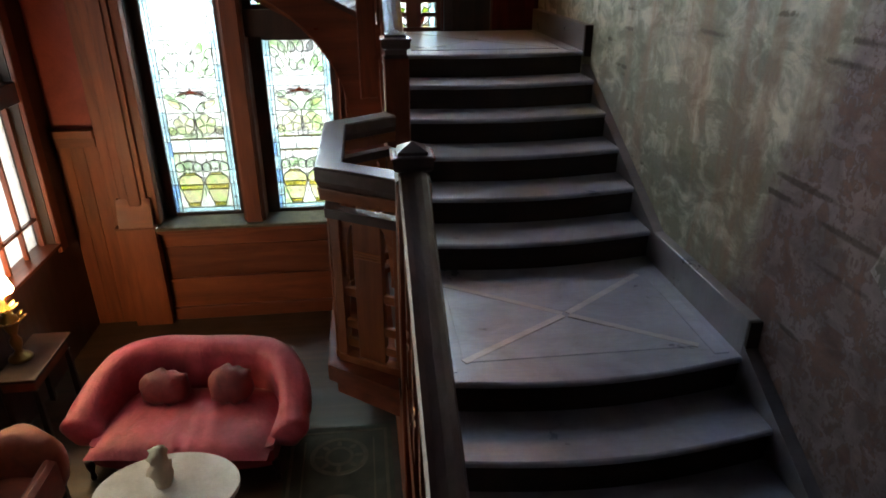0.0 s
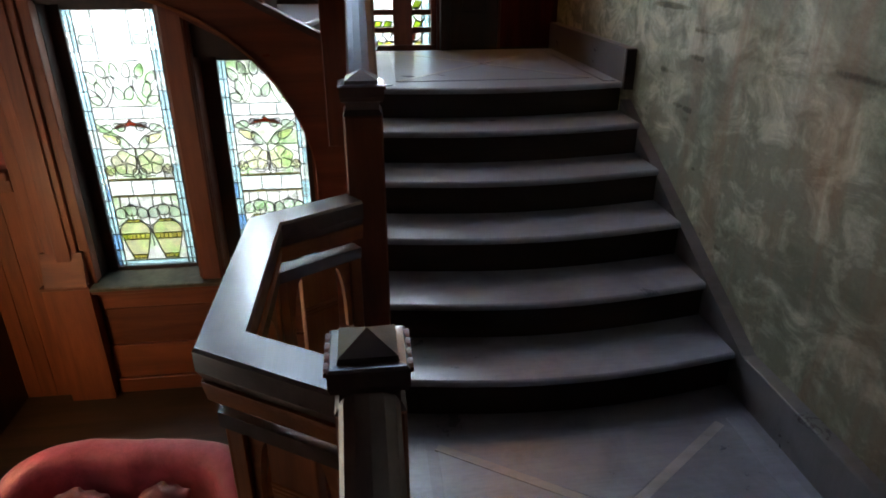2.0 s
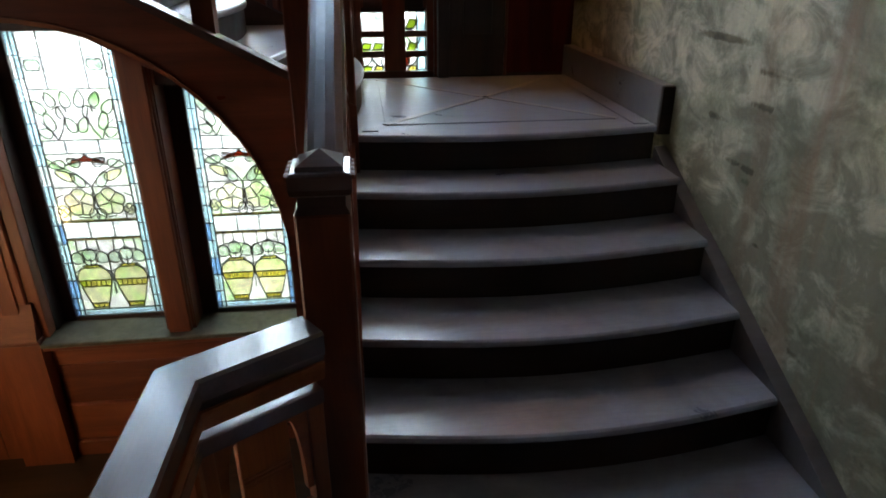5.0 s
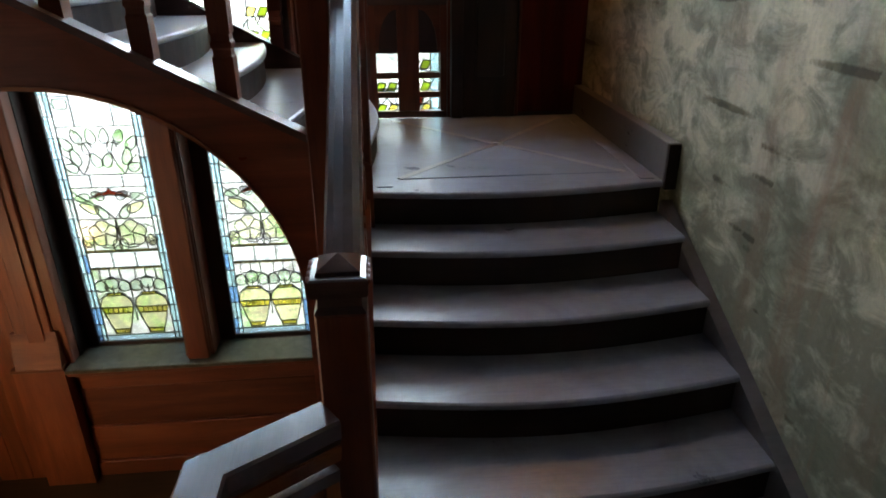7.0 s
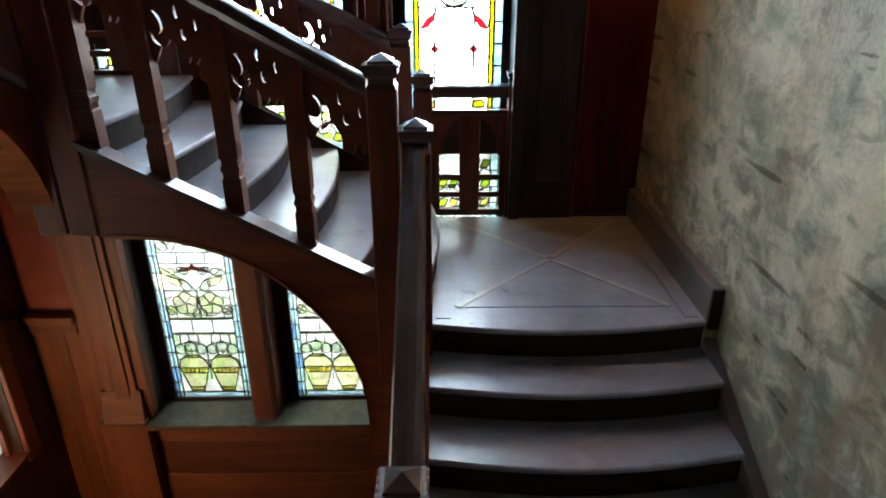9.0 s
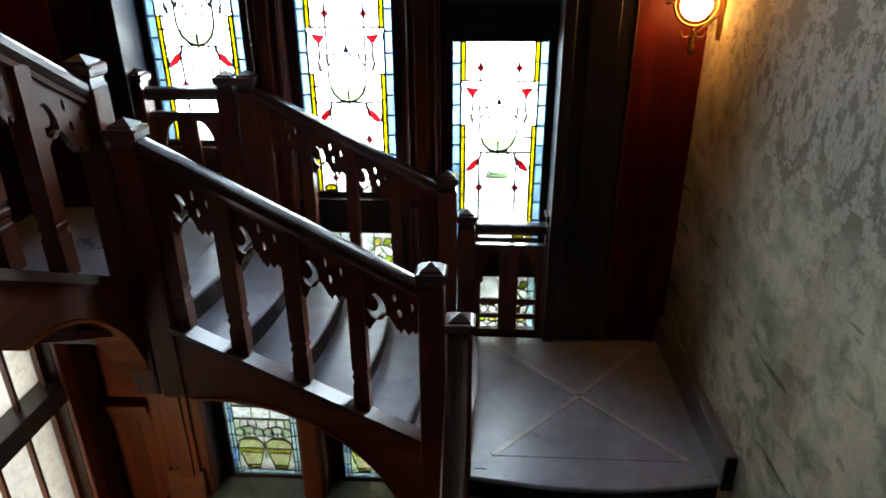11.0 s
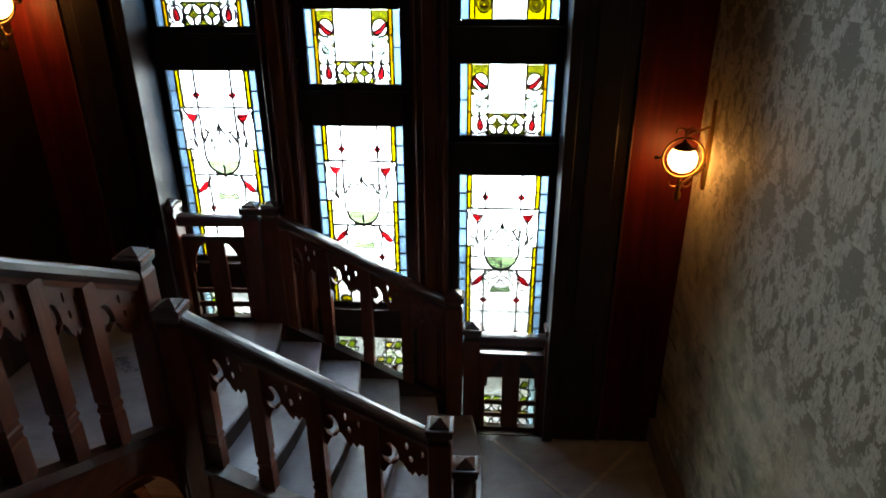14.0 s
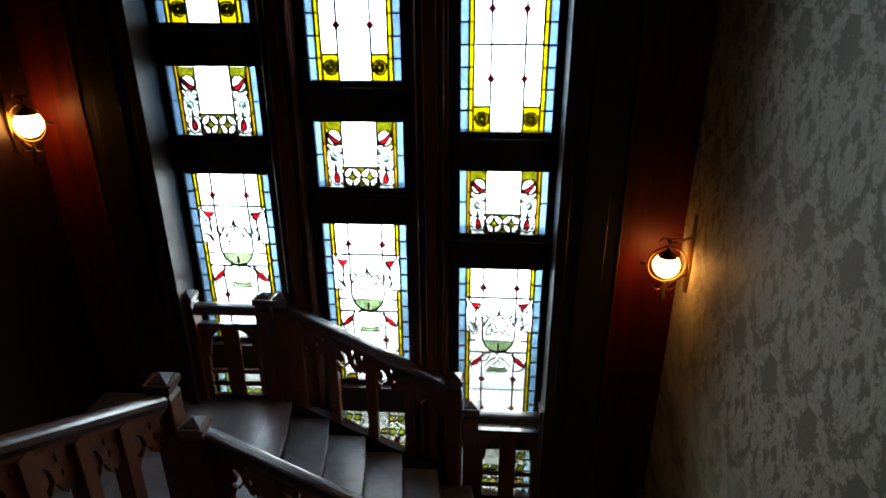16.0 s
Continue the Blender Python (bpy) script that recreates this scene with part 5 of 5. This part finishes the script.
            g.line([(cx + 0.01 * math.cos(a + 0.8), cz + 0.01 * math.sin(a + 0.8)), (cx + R_ * 0.8 * math.cos(a), cz + R_ * 0.8 * math.sin(a))], 0.0036)
    for sgn in (-1, 1):
        U = lambda d: 0.5 + sgn * d
        ring(U(0.035), 0.945, 0.05, 0.055)
        g.line([g.P(U(0.0), 1.19), g.P(U(0.02), 1.05), g.P(U(0.0), 0.96), g.P(U(0.08), 0.92), g.P(U(0.20), 0.93)], 0.005)
        g.uline([(U(0.30), 0.885), (U(0.29), 0.97)], 0.0036)
        g.uline([(U(0.40), 1.10), (U(0.31), 1.13)], 0.0036)
        # fan of leaves round the crown
        for v, d, an, ln, mt in ((1.25, 0.13, 35, 0.15, g_mint), (1.29, 0.25, 62, 0.16, g_pale), (1.38, 0.30, 100, 0.13, g_mint), (1.40, 0.13, 60, 0.11, g_milk)):
            g.shape(leaf(*g.P(U(d), v), ln, 0.072, 90 - sgn * an), mt, 0.0034)
        g.line([g.P(U(0.0), 1.19), g.P(U(0.12), 1.30), g.P(U(0.26), 1.36), g.P(U(0.40), 1.44)], 0.0045)
        g.uline([(U(0.17), 1.47), (U(0.17), 1.58)], 0.0036)
        if H > 1.75:
            # sprays rising over the white band
            g.line([g.P(U(0.22), 1.58), g.P(U(0.15), 1.66), g.P(U(0.11), 1.76), g.P(U(0.15), 1.85), g.P(U(0.22), 1.82)], 0.005)
            g.line([g.P(U(0.22), 1.58), g.P(U(0.28), 1.68), g.P(U(0.37), 1.74)], 0.005)
            for v, d, an, ln, mt in ((1.70, 0.06, 25, 0.13, g_mint), (1.64, 0.33, 70, 0.11, g_mint), (1.73, 0.27, 15, 0.15, g_mint), (1.84, 0.34, 35, 0.13, g_mint), (1.90, 0.07, 8, 0.13, g_milk), (1.90, 0.22, 20, 0.12, g_milk)):
                if v < H - 0.06:
                    g.shape(leaf(*g.P(U(d), v), ln, 0.075, 90 - sgn * an), mt, 0.0034)
            ring(U(0.13), 1.80, 0.05, 0.05, 0, 270)
        if H > 2.1:
            g.uline([(U(0.20), 1.98), (U(0.20), H)], 0.0036)
            g.shape([g.P(U(0.24), 2.12), g.P(U(0.36), 2.12), g.P(U(0.38), 2.16), g.P(U(0.36), 2.20), g.P(U(0.24), 2.20), g.P(U(0.22), 2.16)], g_mint, 0.0034)
            g.uline([(U(0.20), 2.22), (U(0.40), 2.22)], 0.0036)
    cr = [g.P(u, v) for u, v in ((0.29, 1.375), (0.37, 1.42), (0.47, 1.435), (0.5, 1.465), (0.53, 1.435), (0.63, 1.42), (0.71, 1.375), (0.61, 1.395), (0.5, 1.405), (0.39, 1.395))]
    g.shape(cr, g_amber, 0.003)
    g.done()
    frame_round(w, x0, x1, z0, z1, GLASS_LOW, 0.145)
    return w


urn_window("window_5", *LOWER[0])
urn_window("window_6", *LOWER[1])

# ---------- hall casings below the stair ----------
cas = thing("window_casing", (-1.4, 7.25, 1.2), "warm mahogany casing and panelling round the hall windows", "panelling", kind="structure")
part("sill", box(B(), -2.45, 7.16, 1.235, -0.2, 7.56, 1.275, 0.008), sill_mat, cas, "worn weathered sill")
part("sill_nosing", box(B(), -2.45, 7.19, 1.19, -0.2, 7.36, 1.235, 0.006), panel_x, cas)
for z0, z1, y in ((0.98, 1.185, 7.30), (0.56, 0.97, 7.315), (0.17, 0.55, 7.30), (0.0, 0.165, 7.27)):
    part("panel_board", box(B(), -2.45, y, z0, 0.12, 7.362, z1, 0.008), panel_x, cas)
part("pilaster", box(B(), -2.80, 7.24, 1.30, -2.50, 7.40, 6.2, 0.01), panel_z, cas)
part("pilaster_rib", box(B(), -2.70, 7.222, 1.45, -2.56, 7.24, 6.2, 0.008), panel_z, cas)
part("jamb_board", box(B(), -2.50, 7.27, 1.28, -2.405, 7.40, 6.2, 0.006), panel_z, cas)
bm = B()
prism(bm, [(-2.88, 0.0), (-2.46, 0.0), (-2.46, 1.27), (-2.88, 1.27)], "y", 7.185, 7.40)
part("plinth", bm, panel_z, cas)
bm = B()
box(bm, -2.89, 7.165, 1.265, -2.45, 7.40, 1.30, 0.006)
prism(bm, [(7.17, 1.30), (7.40, 1.30), (7.40, 1.62), (7.238, 1.62), (7.215, 1.50)], "x", -2.84, -2.465)
part("plinth_cap", bm, panel_x, cas)
part("stile", box(B(), -2.92, 7.28, 0.0, -2.80, 7.40, 6.2, 0.006), panel_z, cas)
part("chair_rail", box(B(), -3.36, 7.23, 2.33, -2.92, 7.40, 2.415, 0.008), panel_x, cas)
part("frieze", box(B(), -3.36, 7.27, 2.22, -2.92, 7.40, 2.33, 0.006), panel_x, cas)
for i in range(3):
    part("wainscot_board", box(B(), -3.36 + 0.1467 * i, 7.30, 0.0, -3.216 + 0.1467 * i, 7.40, 2.215, 0.004), panel_z, cas)
part("red_panel", box(B(), -3.36, 7.33, 2.415, -2.92, 7.40, 4.30), red_paper, cas, "red wallpaper")
part("mullion_face", box(B(), -1.43, 7.23, 1.275, -1.24, 7.30, 3.9, 0.012), panel_z, cas)

# upper side panels beside the tall windows
side = thing("wall_panelling", (1.4, 7.3, 3.4), "mahogany pilasters and panels beside the stair windows, coloured dark for backlight", "panelling", kind="structure")
for sgn in (1, -1):
    X = lambda d: -0.735 + sgn * d
    def slab(nm, d0, d1, y0, y1, z0, z1, mat, bev=0.006):
        part(nm, box(B(), min(X(d0), X(d1)), y0, z0, max(X(d0), X(d1)), y1, z1, bev), mat, side)
    z0 = Z_UP if sgn > 0 else Z_TURN
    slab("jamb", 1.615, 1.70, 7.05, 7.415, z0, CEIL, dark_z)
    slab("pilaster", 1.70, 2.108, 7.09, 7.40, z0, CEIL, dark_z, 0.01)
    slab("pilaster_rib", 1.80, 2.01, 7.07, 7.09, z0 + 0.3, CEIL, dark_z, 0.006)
    slab("bead", 2.108, 2.128, 7.08, 7.40, z0, CEIL, wood_z, 0.006)
    slab("panel", 2.128, 2.66, 7.235, 7.40, z0, CEIL, ruddy_z, 0)

# ---------- wall lamps ----------
def hoop(bm, x, y, z, r, wire, a0=0, a1=360, n=26):
    """A bent wire in an upright plane, round or part of a circle."""
    rings = []
    for i in range(n + 1):
        a = radians(a0 + (a1 - a0) * i / n)
        rings.append([bm.verts.new((x + (r + wire * math.cos(b)) * math.cos(a), y + wire * math.sin(b), z + (r + wire * math.cos(b)) * math.sin(a))) for b in (0, 1.05, 2.09, 3.14, 4.19, 5.24)])
    for p, q in zip(rings, rings[1:]):
        for j in range(6):
            bm.faces.new([p[j], p[(j + 1) % 6], q[(j + 1) % 6], q[j]])
    return bm


def wall_lamp(x, y, z):
    lp = thing("wall_lamp", (x, y, z), "lit brass wall lamp with an amber globe inside a ring", "wall lamp", "wall lamps")
    e = 1 if x > 0 else -1
    xw = WALL_R if x > 0 else WALL_L
    bm = B()
    bmesh.ops.create_uvsphere(bm, u_segments=20, v_segments=12, radius=0.104, matrix=Matrix.Translation((x, y, z - 0.012)))
    part("globe", bm, globe_mat, lp, "glowing amber glass globe", True)
    part("hood", lathe(B(), [(0.074, z + 0.062), (0.07, z + 0.074), (0.03, z + 0.104), (0.012, z + 0.118), (0.0101, z + 0.15)], x, y), dark_brass, lp, "dark conical hood", smooth=True)
    part("ring", hoop(B(), x, y - 0.01, z, 0.148, 0.0085), brass, lp, smooth=True)
    for dx, dz in ((-1, 0), (1, 0), (0, 1)):
        bm = lathe(B(), [(0.004, -0.03), (0.012, -0.018), (0.007, -0.008), (0.016, 0.006), (0.011, 0.02), (0.003, 0.034)], 0, 0, 10)
        turn = Matrix.Rotation(radians(90 * dx), 4, "Y") if dx else Matrix.Identity(4)
        bmesh.ops.transform(bm, matrix=Matrix.Translation((x + dx * 0.178, y - 0.01, z + dz * 0.178)) @ turn, verts=bm.verts)
        part("finial", bm, brass, lp, smooth=True)
    for dx in (-1, 1):
        part("curl", hoop(B(), x + dx * 0.045, y - 0.01, z - 0.185, 0.038, 0.007, 170, 370, 14), brass, lp, smooth=True)
        part("curl", hoop(B(), x + dx * 0.04, y - 0.01, z + 0.185, 0.034, 0.007, -10, 190, 14), brass, lp, smooth=True)
    part("drop", lathe(B(), [(0.006, z - 0.34), (0.024, z - 0.315), (0.026, z - 0.275), (0.012, z - 0.26), (0.02, z - 0.235), (0.012, z - 0.20), (0.012, z - 0.148)], x, y, 12), brass, lp, smooth=True)
    square = [(-0.009, -0.009), (0.009, -0.009), (0.009, 0.009), (-0.009, 0.009)]
    part("arm", sweep(B(), (x, y, z + 0.16), (xw, y, z + 0.24), square), brass, lp)
    part("brace", sweep(B(), (x + e * 0.01, y, z - 0.21), (xw, y, z - 0.06), square), brass, lp)
    bm = B()
    prism(bm, [(y - 0.02, z - 0.24), (y + 0.02, z - 0.24), (y + 0.045, z - 0.02), (y + 0.028, z + 0.2), (y, z + 0.42), (y - 0.028, z + 0.2), (y - 0.045, z - 0.02)], "x", min(xw, xw - e * 0.022), max(xw, xw - e * 0.022))
    part("wall_plate", bm, brass, lp)
    return lp


wall_lamp(1.742, 6.972, 6.14)
wall_lamp(-3.21, 6.93, 7.215)

# ---------- outside ----------
bm = B()
box(bm, -6.0, 9.2, -1.5, 4.5, 9.22, 16.0)
solid("backdrop", bm, garden_mat, "bright garden and sky beyond the stair windows", "backdrop", "structure")
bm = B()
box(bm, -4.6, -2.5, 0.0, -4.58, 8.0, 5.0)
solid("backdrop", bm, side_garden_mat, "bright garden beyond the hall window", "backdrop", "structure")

# ---------- hall furniture ----------
def sofa(cx, cy, turn):
    M = Matrix.Translation((cx, cy, 0)) @ Matrix.Rotation(radians(turn), 4, "Z")
    sf = thing("sofa", (cx, cy, 0), "rose-pink velvet sofa with a rolled horseshoe back", "sofa")
    # horseshoe back: a padded section drawn along a U
    hw, back, front, r = 0.86, 0.42, -0.42, 0.5
    path = [(-hw, front + (back - r - front) * i / 5) for i in range(6)]
    path += [(-hw + r - r * math.cos(radians(a)), back - r + r * math.sin(radians(a))) for a in range(10, 91, 10)]
    path += [(-hw + r + (2 * hw - 2 * r) * i / 8, back) for i in range(1, 8)]
    path += [(hw - r + r * math.sin(radians(a)), back - r + r * math.cos(radians(a))) for a in range(0, 91, 10)]
    path += [(hw, back - r - (back - r - front) * i / 5) for i in range(1, 6)]
    bm = B()
    rings = []
    n = len(path)
    for i, (px, py) in enumerate(path):
        a, b = Vector(path[max(i - 1, 0)]), Vector(path[min(i + 1, n - 1)])
        d = (b - a).normalized()
        out = Vector((-d.y, d.x))
        rise = 0.5 - 0.5 * math.cos(math.pi * min(1, max(0, (py - front) / (back - front))))
        top = 0.55 + 0.31 * rise
        flare = 0.07 * (1 - rise) ** 2
        prof = [(-0.11, 0.26), (-0.13, 0.38), (-0.14, top - 0.18), (-0.135, top - 0.08), (-0.08, top - 0.012), (0.02, top), (0.11, top - 0.03), (0.16, top - 0.11), (0.15, top - 0.20), (0.10, top - 0.26), (0.085, 0.26)]
        pull = 0.008 * math.sin(i * 2.4) + 0.006 * math.sin(i * 5.1)
        rings.append([bm.verts.new((px + out.x * (s + (pull + flare) * (u > 0.4)), py + out.y * (s + (pull + flare) * (u > 0.4)), u)) for s, u in prof])
    m = len(rings[0])
    for p, q in zip(rings, rings[1:]):
        for j in range(m):
            bm.faces.new([p[j], p[(j + 1) % m], q[(j + 1) % m], q[j]])
    for rg in (rings[0][::-1], rings[-1]):
        bm.faces.new(rg)
    bmesh.ops.transform(bm, matrix=M, verts=bm.verts)
    ob = part("back", bm, velvet, sf, "rolled rose velvet back and arms", True)
    md = ob.modifiers.new("soft", "SUBSURF")
    md.levels = md.render_levels = 1
    bm = B()
    bmesh.ops.create_grid(bm, x_segments=60, y_segments=20, size=1.0)
    for v in bm.verts:
        x, y = v.co.x, v.co.y
        bul = (1 - abs(x) ** 6) * (1 - abs(y) ** 8)
        v.co = (x * 0.76, y * 0.45 - 0.14 - 0.05 * (y < -0.6), 0.34 + 0.10 * bul + 0.009 * math.sin(x * 31 + y * 4) * bul * math.exp(-6 * (x - 0.1) ** 2))
    bmesh.ops.transform(bm, matrix=M, verts=bm.verts)
    part("seat", bm, velvet, sf, "sagging velvet seat", True)
    bm = B()
    front_edge = [(0.78 * math.sin(radians(a)), -0.50 - 0.10 * math.cos(radians(a))) for a in range(-90, 91, 15)]
    for z0, z1, g_ in ((0.17, 0.22, 0.02), (0.22, 0.33, 0.0), (0.33, 0.37, 0.025)):
        prism(bm, [(x, y + g_) for x, y in front_edge] + [(0.78, 0.36), (-0.78, 0.36)], "z", z0, z1)
    bmesh.ops.transform(bm, matrix=M, verts=bm.verts)
    part("seat_front", bm, velvet, sf)
    for sx, sy in ((-0.8, -0.5), (0.8, -0.5), (-0.75, 0.3), (0.75, 0.3)):
        bm = lathe(B(), [(0.022, 0.0), (0.028, 0.03), (0.02, 0.08), (0.04, 0.15), (0.045, 0.21)], sx, sy, 10)
        bmesh.ops.transform(bm, matrix=M, verts=bm.verts)
        part("leg", bm, dark_z, sf, "dark turned leg", True)
    return M


def cushion(M, x, y, z, sx, sz, tilt, label):
    bm = B()
    bmesh.ops.create_uvsphere(bm, u_segments=24, v_segments=14, radius=1.0)
    for v in bm.verts:
        a, b, c = v.co
        a, c = math.copysign(abs(a) ** 0.72, a), math.copysign(abs(c) ** 0.72, c)
        k = 0.97
        w = 0.022 * math.sin(11 * math.atan2(c, a)) * (a * a + c * c) + 0.02 * math.sin(5 * a + 3 * c) * max(0.0, c)
        v.co = (a * sx * k + w * 0.4, math.copysign(abs(b) ** 0.8, b) * 0.11 + 0.012 * math.sin(9 * a + 4 * c), c * sz * k + w * 0.5)
    bmesh.ops.transform(bm, matrix=M @ Matrix.Translation((x, y, z)) @ Matrix.Rotation(radians(tilt), 4, "X"), verts=bm.verts)
    return solid("cushion", bm, dusky_velvet, label, "cushion", group="sofa cushions", smooth=True)


SM = sofa(-1.62, 4.98, -7)
cushion(SM, -0.31, 0.06, 0.56, 0.23, 0.16, -22, "crumpled rose velvet cushion leaning on the sofa back")
cushion(SM, 0.29, 0.07, 0.58, 0.205, 0.18, -22, "round pleated rose velvet cushion leaning on the sofa back")

tb = thing("side_table", (-1.52, 3.72, 0), "oval white marble coffee table on a dark pedestal", "coffee table")
bm = B()
n = 40
lo = [(-1.52 + 0.50 * math.cos(2 * math.pi * i / n), 3.66 + 0.36 * math.sin(2 * math.pi * i / n)) for i in range(n)]
prism(bm, lo, "z", 0.665, 0.70)
part("tabletop", bm, marble, tb, "white oval marble top")
part("pedestal", lathe(B(), [(0.24, 0.0), (0.22, 0.04), (0.06, 0.10), (0.05, 0.3), (0.09, 0.42), (0.05, 0.55), (0.2, 0.664)], -1.52, 3.66), dark_z, tb, smooth=True)
bm = lathe(B(), [(0.055, 0.7005), (0.06, 0.73), (0.045, 0.76), (0.062, 0.82), (0.058, 0.87), (0.035, 0.90), (0.052, 0.95), (0.05, 0.99), (0.03, 1.02), (0.004, 1.03)], -1.55, 3.70, 16)
for v in bm.verts:
    if v.co.z > 0.75:
        lump = 1 + 0.34 * math.sin(7 * (v.co.x + 1.55) / 0.05 + 31 * v.co.z) * math.sin(5 * (v.co.y - 3.70) / 0.05 + 47 * v.co.z)
        v.co.x, v.co.y = -1.55 + (v.co.x + 1.55) * lump * 1.25, 3.70 + (v.co.y - 3.70) * lump * 1.25
solid("figurine", bm, cream_china, "small cream china figurine on the marble table", "figurine", smooth=True)

st = thing("lamp_table", (-3.1, 5.5, 0), "dark polished side table by the window", "side table")
part("tabletop", box(B(), -3.34, 5.05, 0.715, -2.98, 5.86, 0.75, 0.006), dark_x, st)
part("apron", box(B(), -3.30, 5.10, 0.60, -3.02, 5.80, 0.715), wood_y, st)
for x in (-3.29, -3.03):
    for y in (5.11, 5.79):
        part("leg", box(B(), x - 0.025, y - 0.025, 0, x + 0.025, y + 0.025, 0.60, 0.004), dark_z, st)
tl = thing("table_lamp", (-3.25, 5.42, 0.75), "lit brass table lamp with a glowing shade", "table lamp")
part("base", lathe(B(), [(0.10, 0.7505), (0.104, 0.765), (0.09, 0.785), (0.045, 0.81), (0.028, 0.85), (0.048, 0.90), (0.052, 0.95), (0.026, 1.0), (0.05, 1.06), (0.075, 1.13), (0.07, 1.18), (0.03, 1.22), (0.045, 1.27), (0.02, 1.31), (0.015, 1.44)], -3.25, 5.42), brass, tl, smooth=True)
for k in range(8):
    a = 2 * math.pi * k / 8
    for zz, rr, ln in ((1.16, 0.075, 0.085), (1.28, 0.045, 0.075)):
        bm = B()
        bmesh.ops.create_uvsphere(bm, u_segments=10, v_segments=6, radius=1.0)
        bmesh.ops.transform(bm, matrix=Matrix.Translation((-3.25 + (rr + 0.03) * math.cos(a + zz), 5.42 + (rr + 0.03) * math.sin(a + zz), zz)) @ Matrix.Rotation(a + zz, 4, "Z") @ Matrix.Rotation(radians(-35), 4, "Y") @ Matrix.Diagonal((ln * 0.6, 0.03, 0.012, 1)), verts=bm.verts)
        part("leaf", bm, brass, tl, "gilt leaf", True)
part("shade", lathe(B(), [(0.10, 1.44), (0.105, 1.46), (0.07, 1.58), (0.035, 1.62)], -3.25, 5.42), shade_mat, tl, "glowing cream shade", True)

ac = thing("armchair", (-2.85, 4.15, 0), "rust-orange upholstered armchair with padded arms", "armchair")
for nm, c in (("seat", (-3.25, 3.55, 0.2, -2.62, 4.30, 0.45)), ("armrest", (-2.62, 3.55, 0.2, -2.52, 4.26, 0.58)), ("armrest", (-3.35, 3.55, 0.2, -3.26, 4.26, 0.58))):
    part(nm, box(B(), *c, 0.035), rust_fabric, ac)
bm = B()
bmesh.ops.create_uvsphere(bm, u_segments=28, v_segments=16, radius=1.0)
for v in bm.verts:
    a, b, c = (math.copysign(abs(q) ** 0.55, q) for q in v.co)
    v.co = (-2.93 + a * 0.43 + 0.015 * math.sin(c * 6), 4.30 + b * 0.13 + 0.02 * math.sin(a * 9 + c * 5), 0.49 + c * 0.29 + 0.03 * math.sin(a * 4.2))
part("backrest", bm, rust_fabric, ac, "slumped rust-orange back", True)
for x in (-3.25, -2.6):
    for y in (3.62, 4.34):
        part("leg", box(B(), x - 0.02, y - 0.02, 0, x + 0.02, y + 0.02, 0.2), dark_z, ac)

bm = B()
box(bm, -0.85, 2.6, 0.001, 0.10, 5.0, 0.010)
rg = thing("rug", (-0.4, 3.8, 0.0), "dark patterned rug on the hall floor", "rug")
part("carpet", bm, rug_mat, rg)
for cy in (3.2, 3.9, 4.6):
    for r0, r1 in ((0.24, 0.20), (0.12, 0.09)):
        bm = B()
        m = 24
        for i in range(m):
            a0, a1 = 2 * math.pi * i / m, 2 * math.pi * (i + 1) / m
            prism(bm, [(-0.38 + r * math.cos(a) * 1.1, cy + r * math.sin(a)) for r, a in ((r0, a0), (r0, a1), (r1, a1), (r1, a0))], "z", 0.010, 0.013)
        part("figure", bm, rug_figure, rg)

for y0, y1, x0, x1 in ((2.66, 4.94, -0.82, -0.79), (2.66, 4.94, 0.03, 0.06), (2.66, 2.69, -0.785, 0.025), (4.91, 4.94, -0.785, 0.025), (2.78, 4.82, -0.70, -0.685), (2.78, 4.82, -0.075, -0.06)):
    part("border_line", box(B(), x0, y0, 0.010, x1, y1, 0.013), rug_figure, rg)
for cy in (3.2, 3.9, 4.6):
    for k in range(8):
        a = math.pi * k / 4
        bm = B()
        prism(bm, [(-0.38 + p * 1.1, q) for p, q in leaf(0.16 * math.cos(a), cy + 0.16 * math.sin(a), 0.075, 0.04, math.degrees(a))], "z", 0.010, 0.0135)
        part("figure", bm, rug_figure, rg)

# a torn flap of the older paper hanging on the stair wall
bm = B()
rnd = random.Random(3)
loop = [(1.35, 2.70), (1.62, 2.80), (1.88, 2.94), (2.02, 3.02)]
loop += [(2.02 - 0.30 * i / 9 + rnd.uniform(-0.02, 0.02), 3.05 + 0.85 * i / 9) for i in range(10)]
loop += [(1.35, 3.9)]
prism(bm, loop, "x", WALL_R - 0.007, WALL_R - 0.003)
solid("torn_wallpaper", bm, torn_mat, "torn flap of greyish damask paper on the wall", "torn wallpaper")

bm = B()
box(bm, WALL_L + 0.003, -4.19, Z_TURN + 13 * RISE - 0.25, -1.6, 1.32, Z_TURN + 13 * RISE)
solid("gallery_floor", bm, floor_mat, "dark floor of the upper gallery", "floor", "structure")

# window catches and a bell push
for x, z in ((-2.41, 7.07), (-1.20, 6.76), (0.90, 6.33)):
    ct = thing("window_catch", (x, 7.40, z), "small round brass catch on the window jamb", "window catch", "window catches")
    bm = B()
    bmesh.ops.create_uvsphere(bm, u_segments=12, v_segments=8, radius=0.022, matrix=Matrix.Translation((x, 7.345, z)))
    part("knob", bm, brass, ct, smooth=True)
    part("stem", box(B(), x - 0.008, 7.345, z - 0.008, x + 0.008, 7.40, z + 0.008), brass, ct)
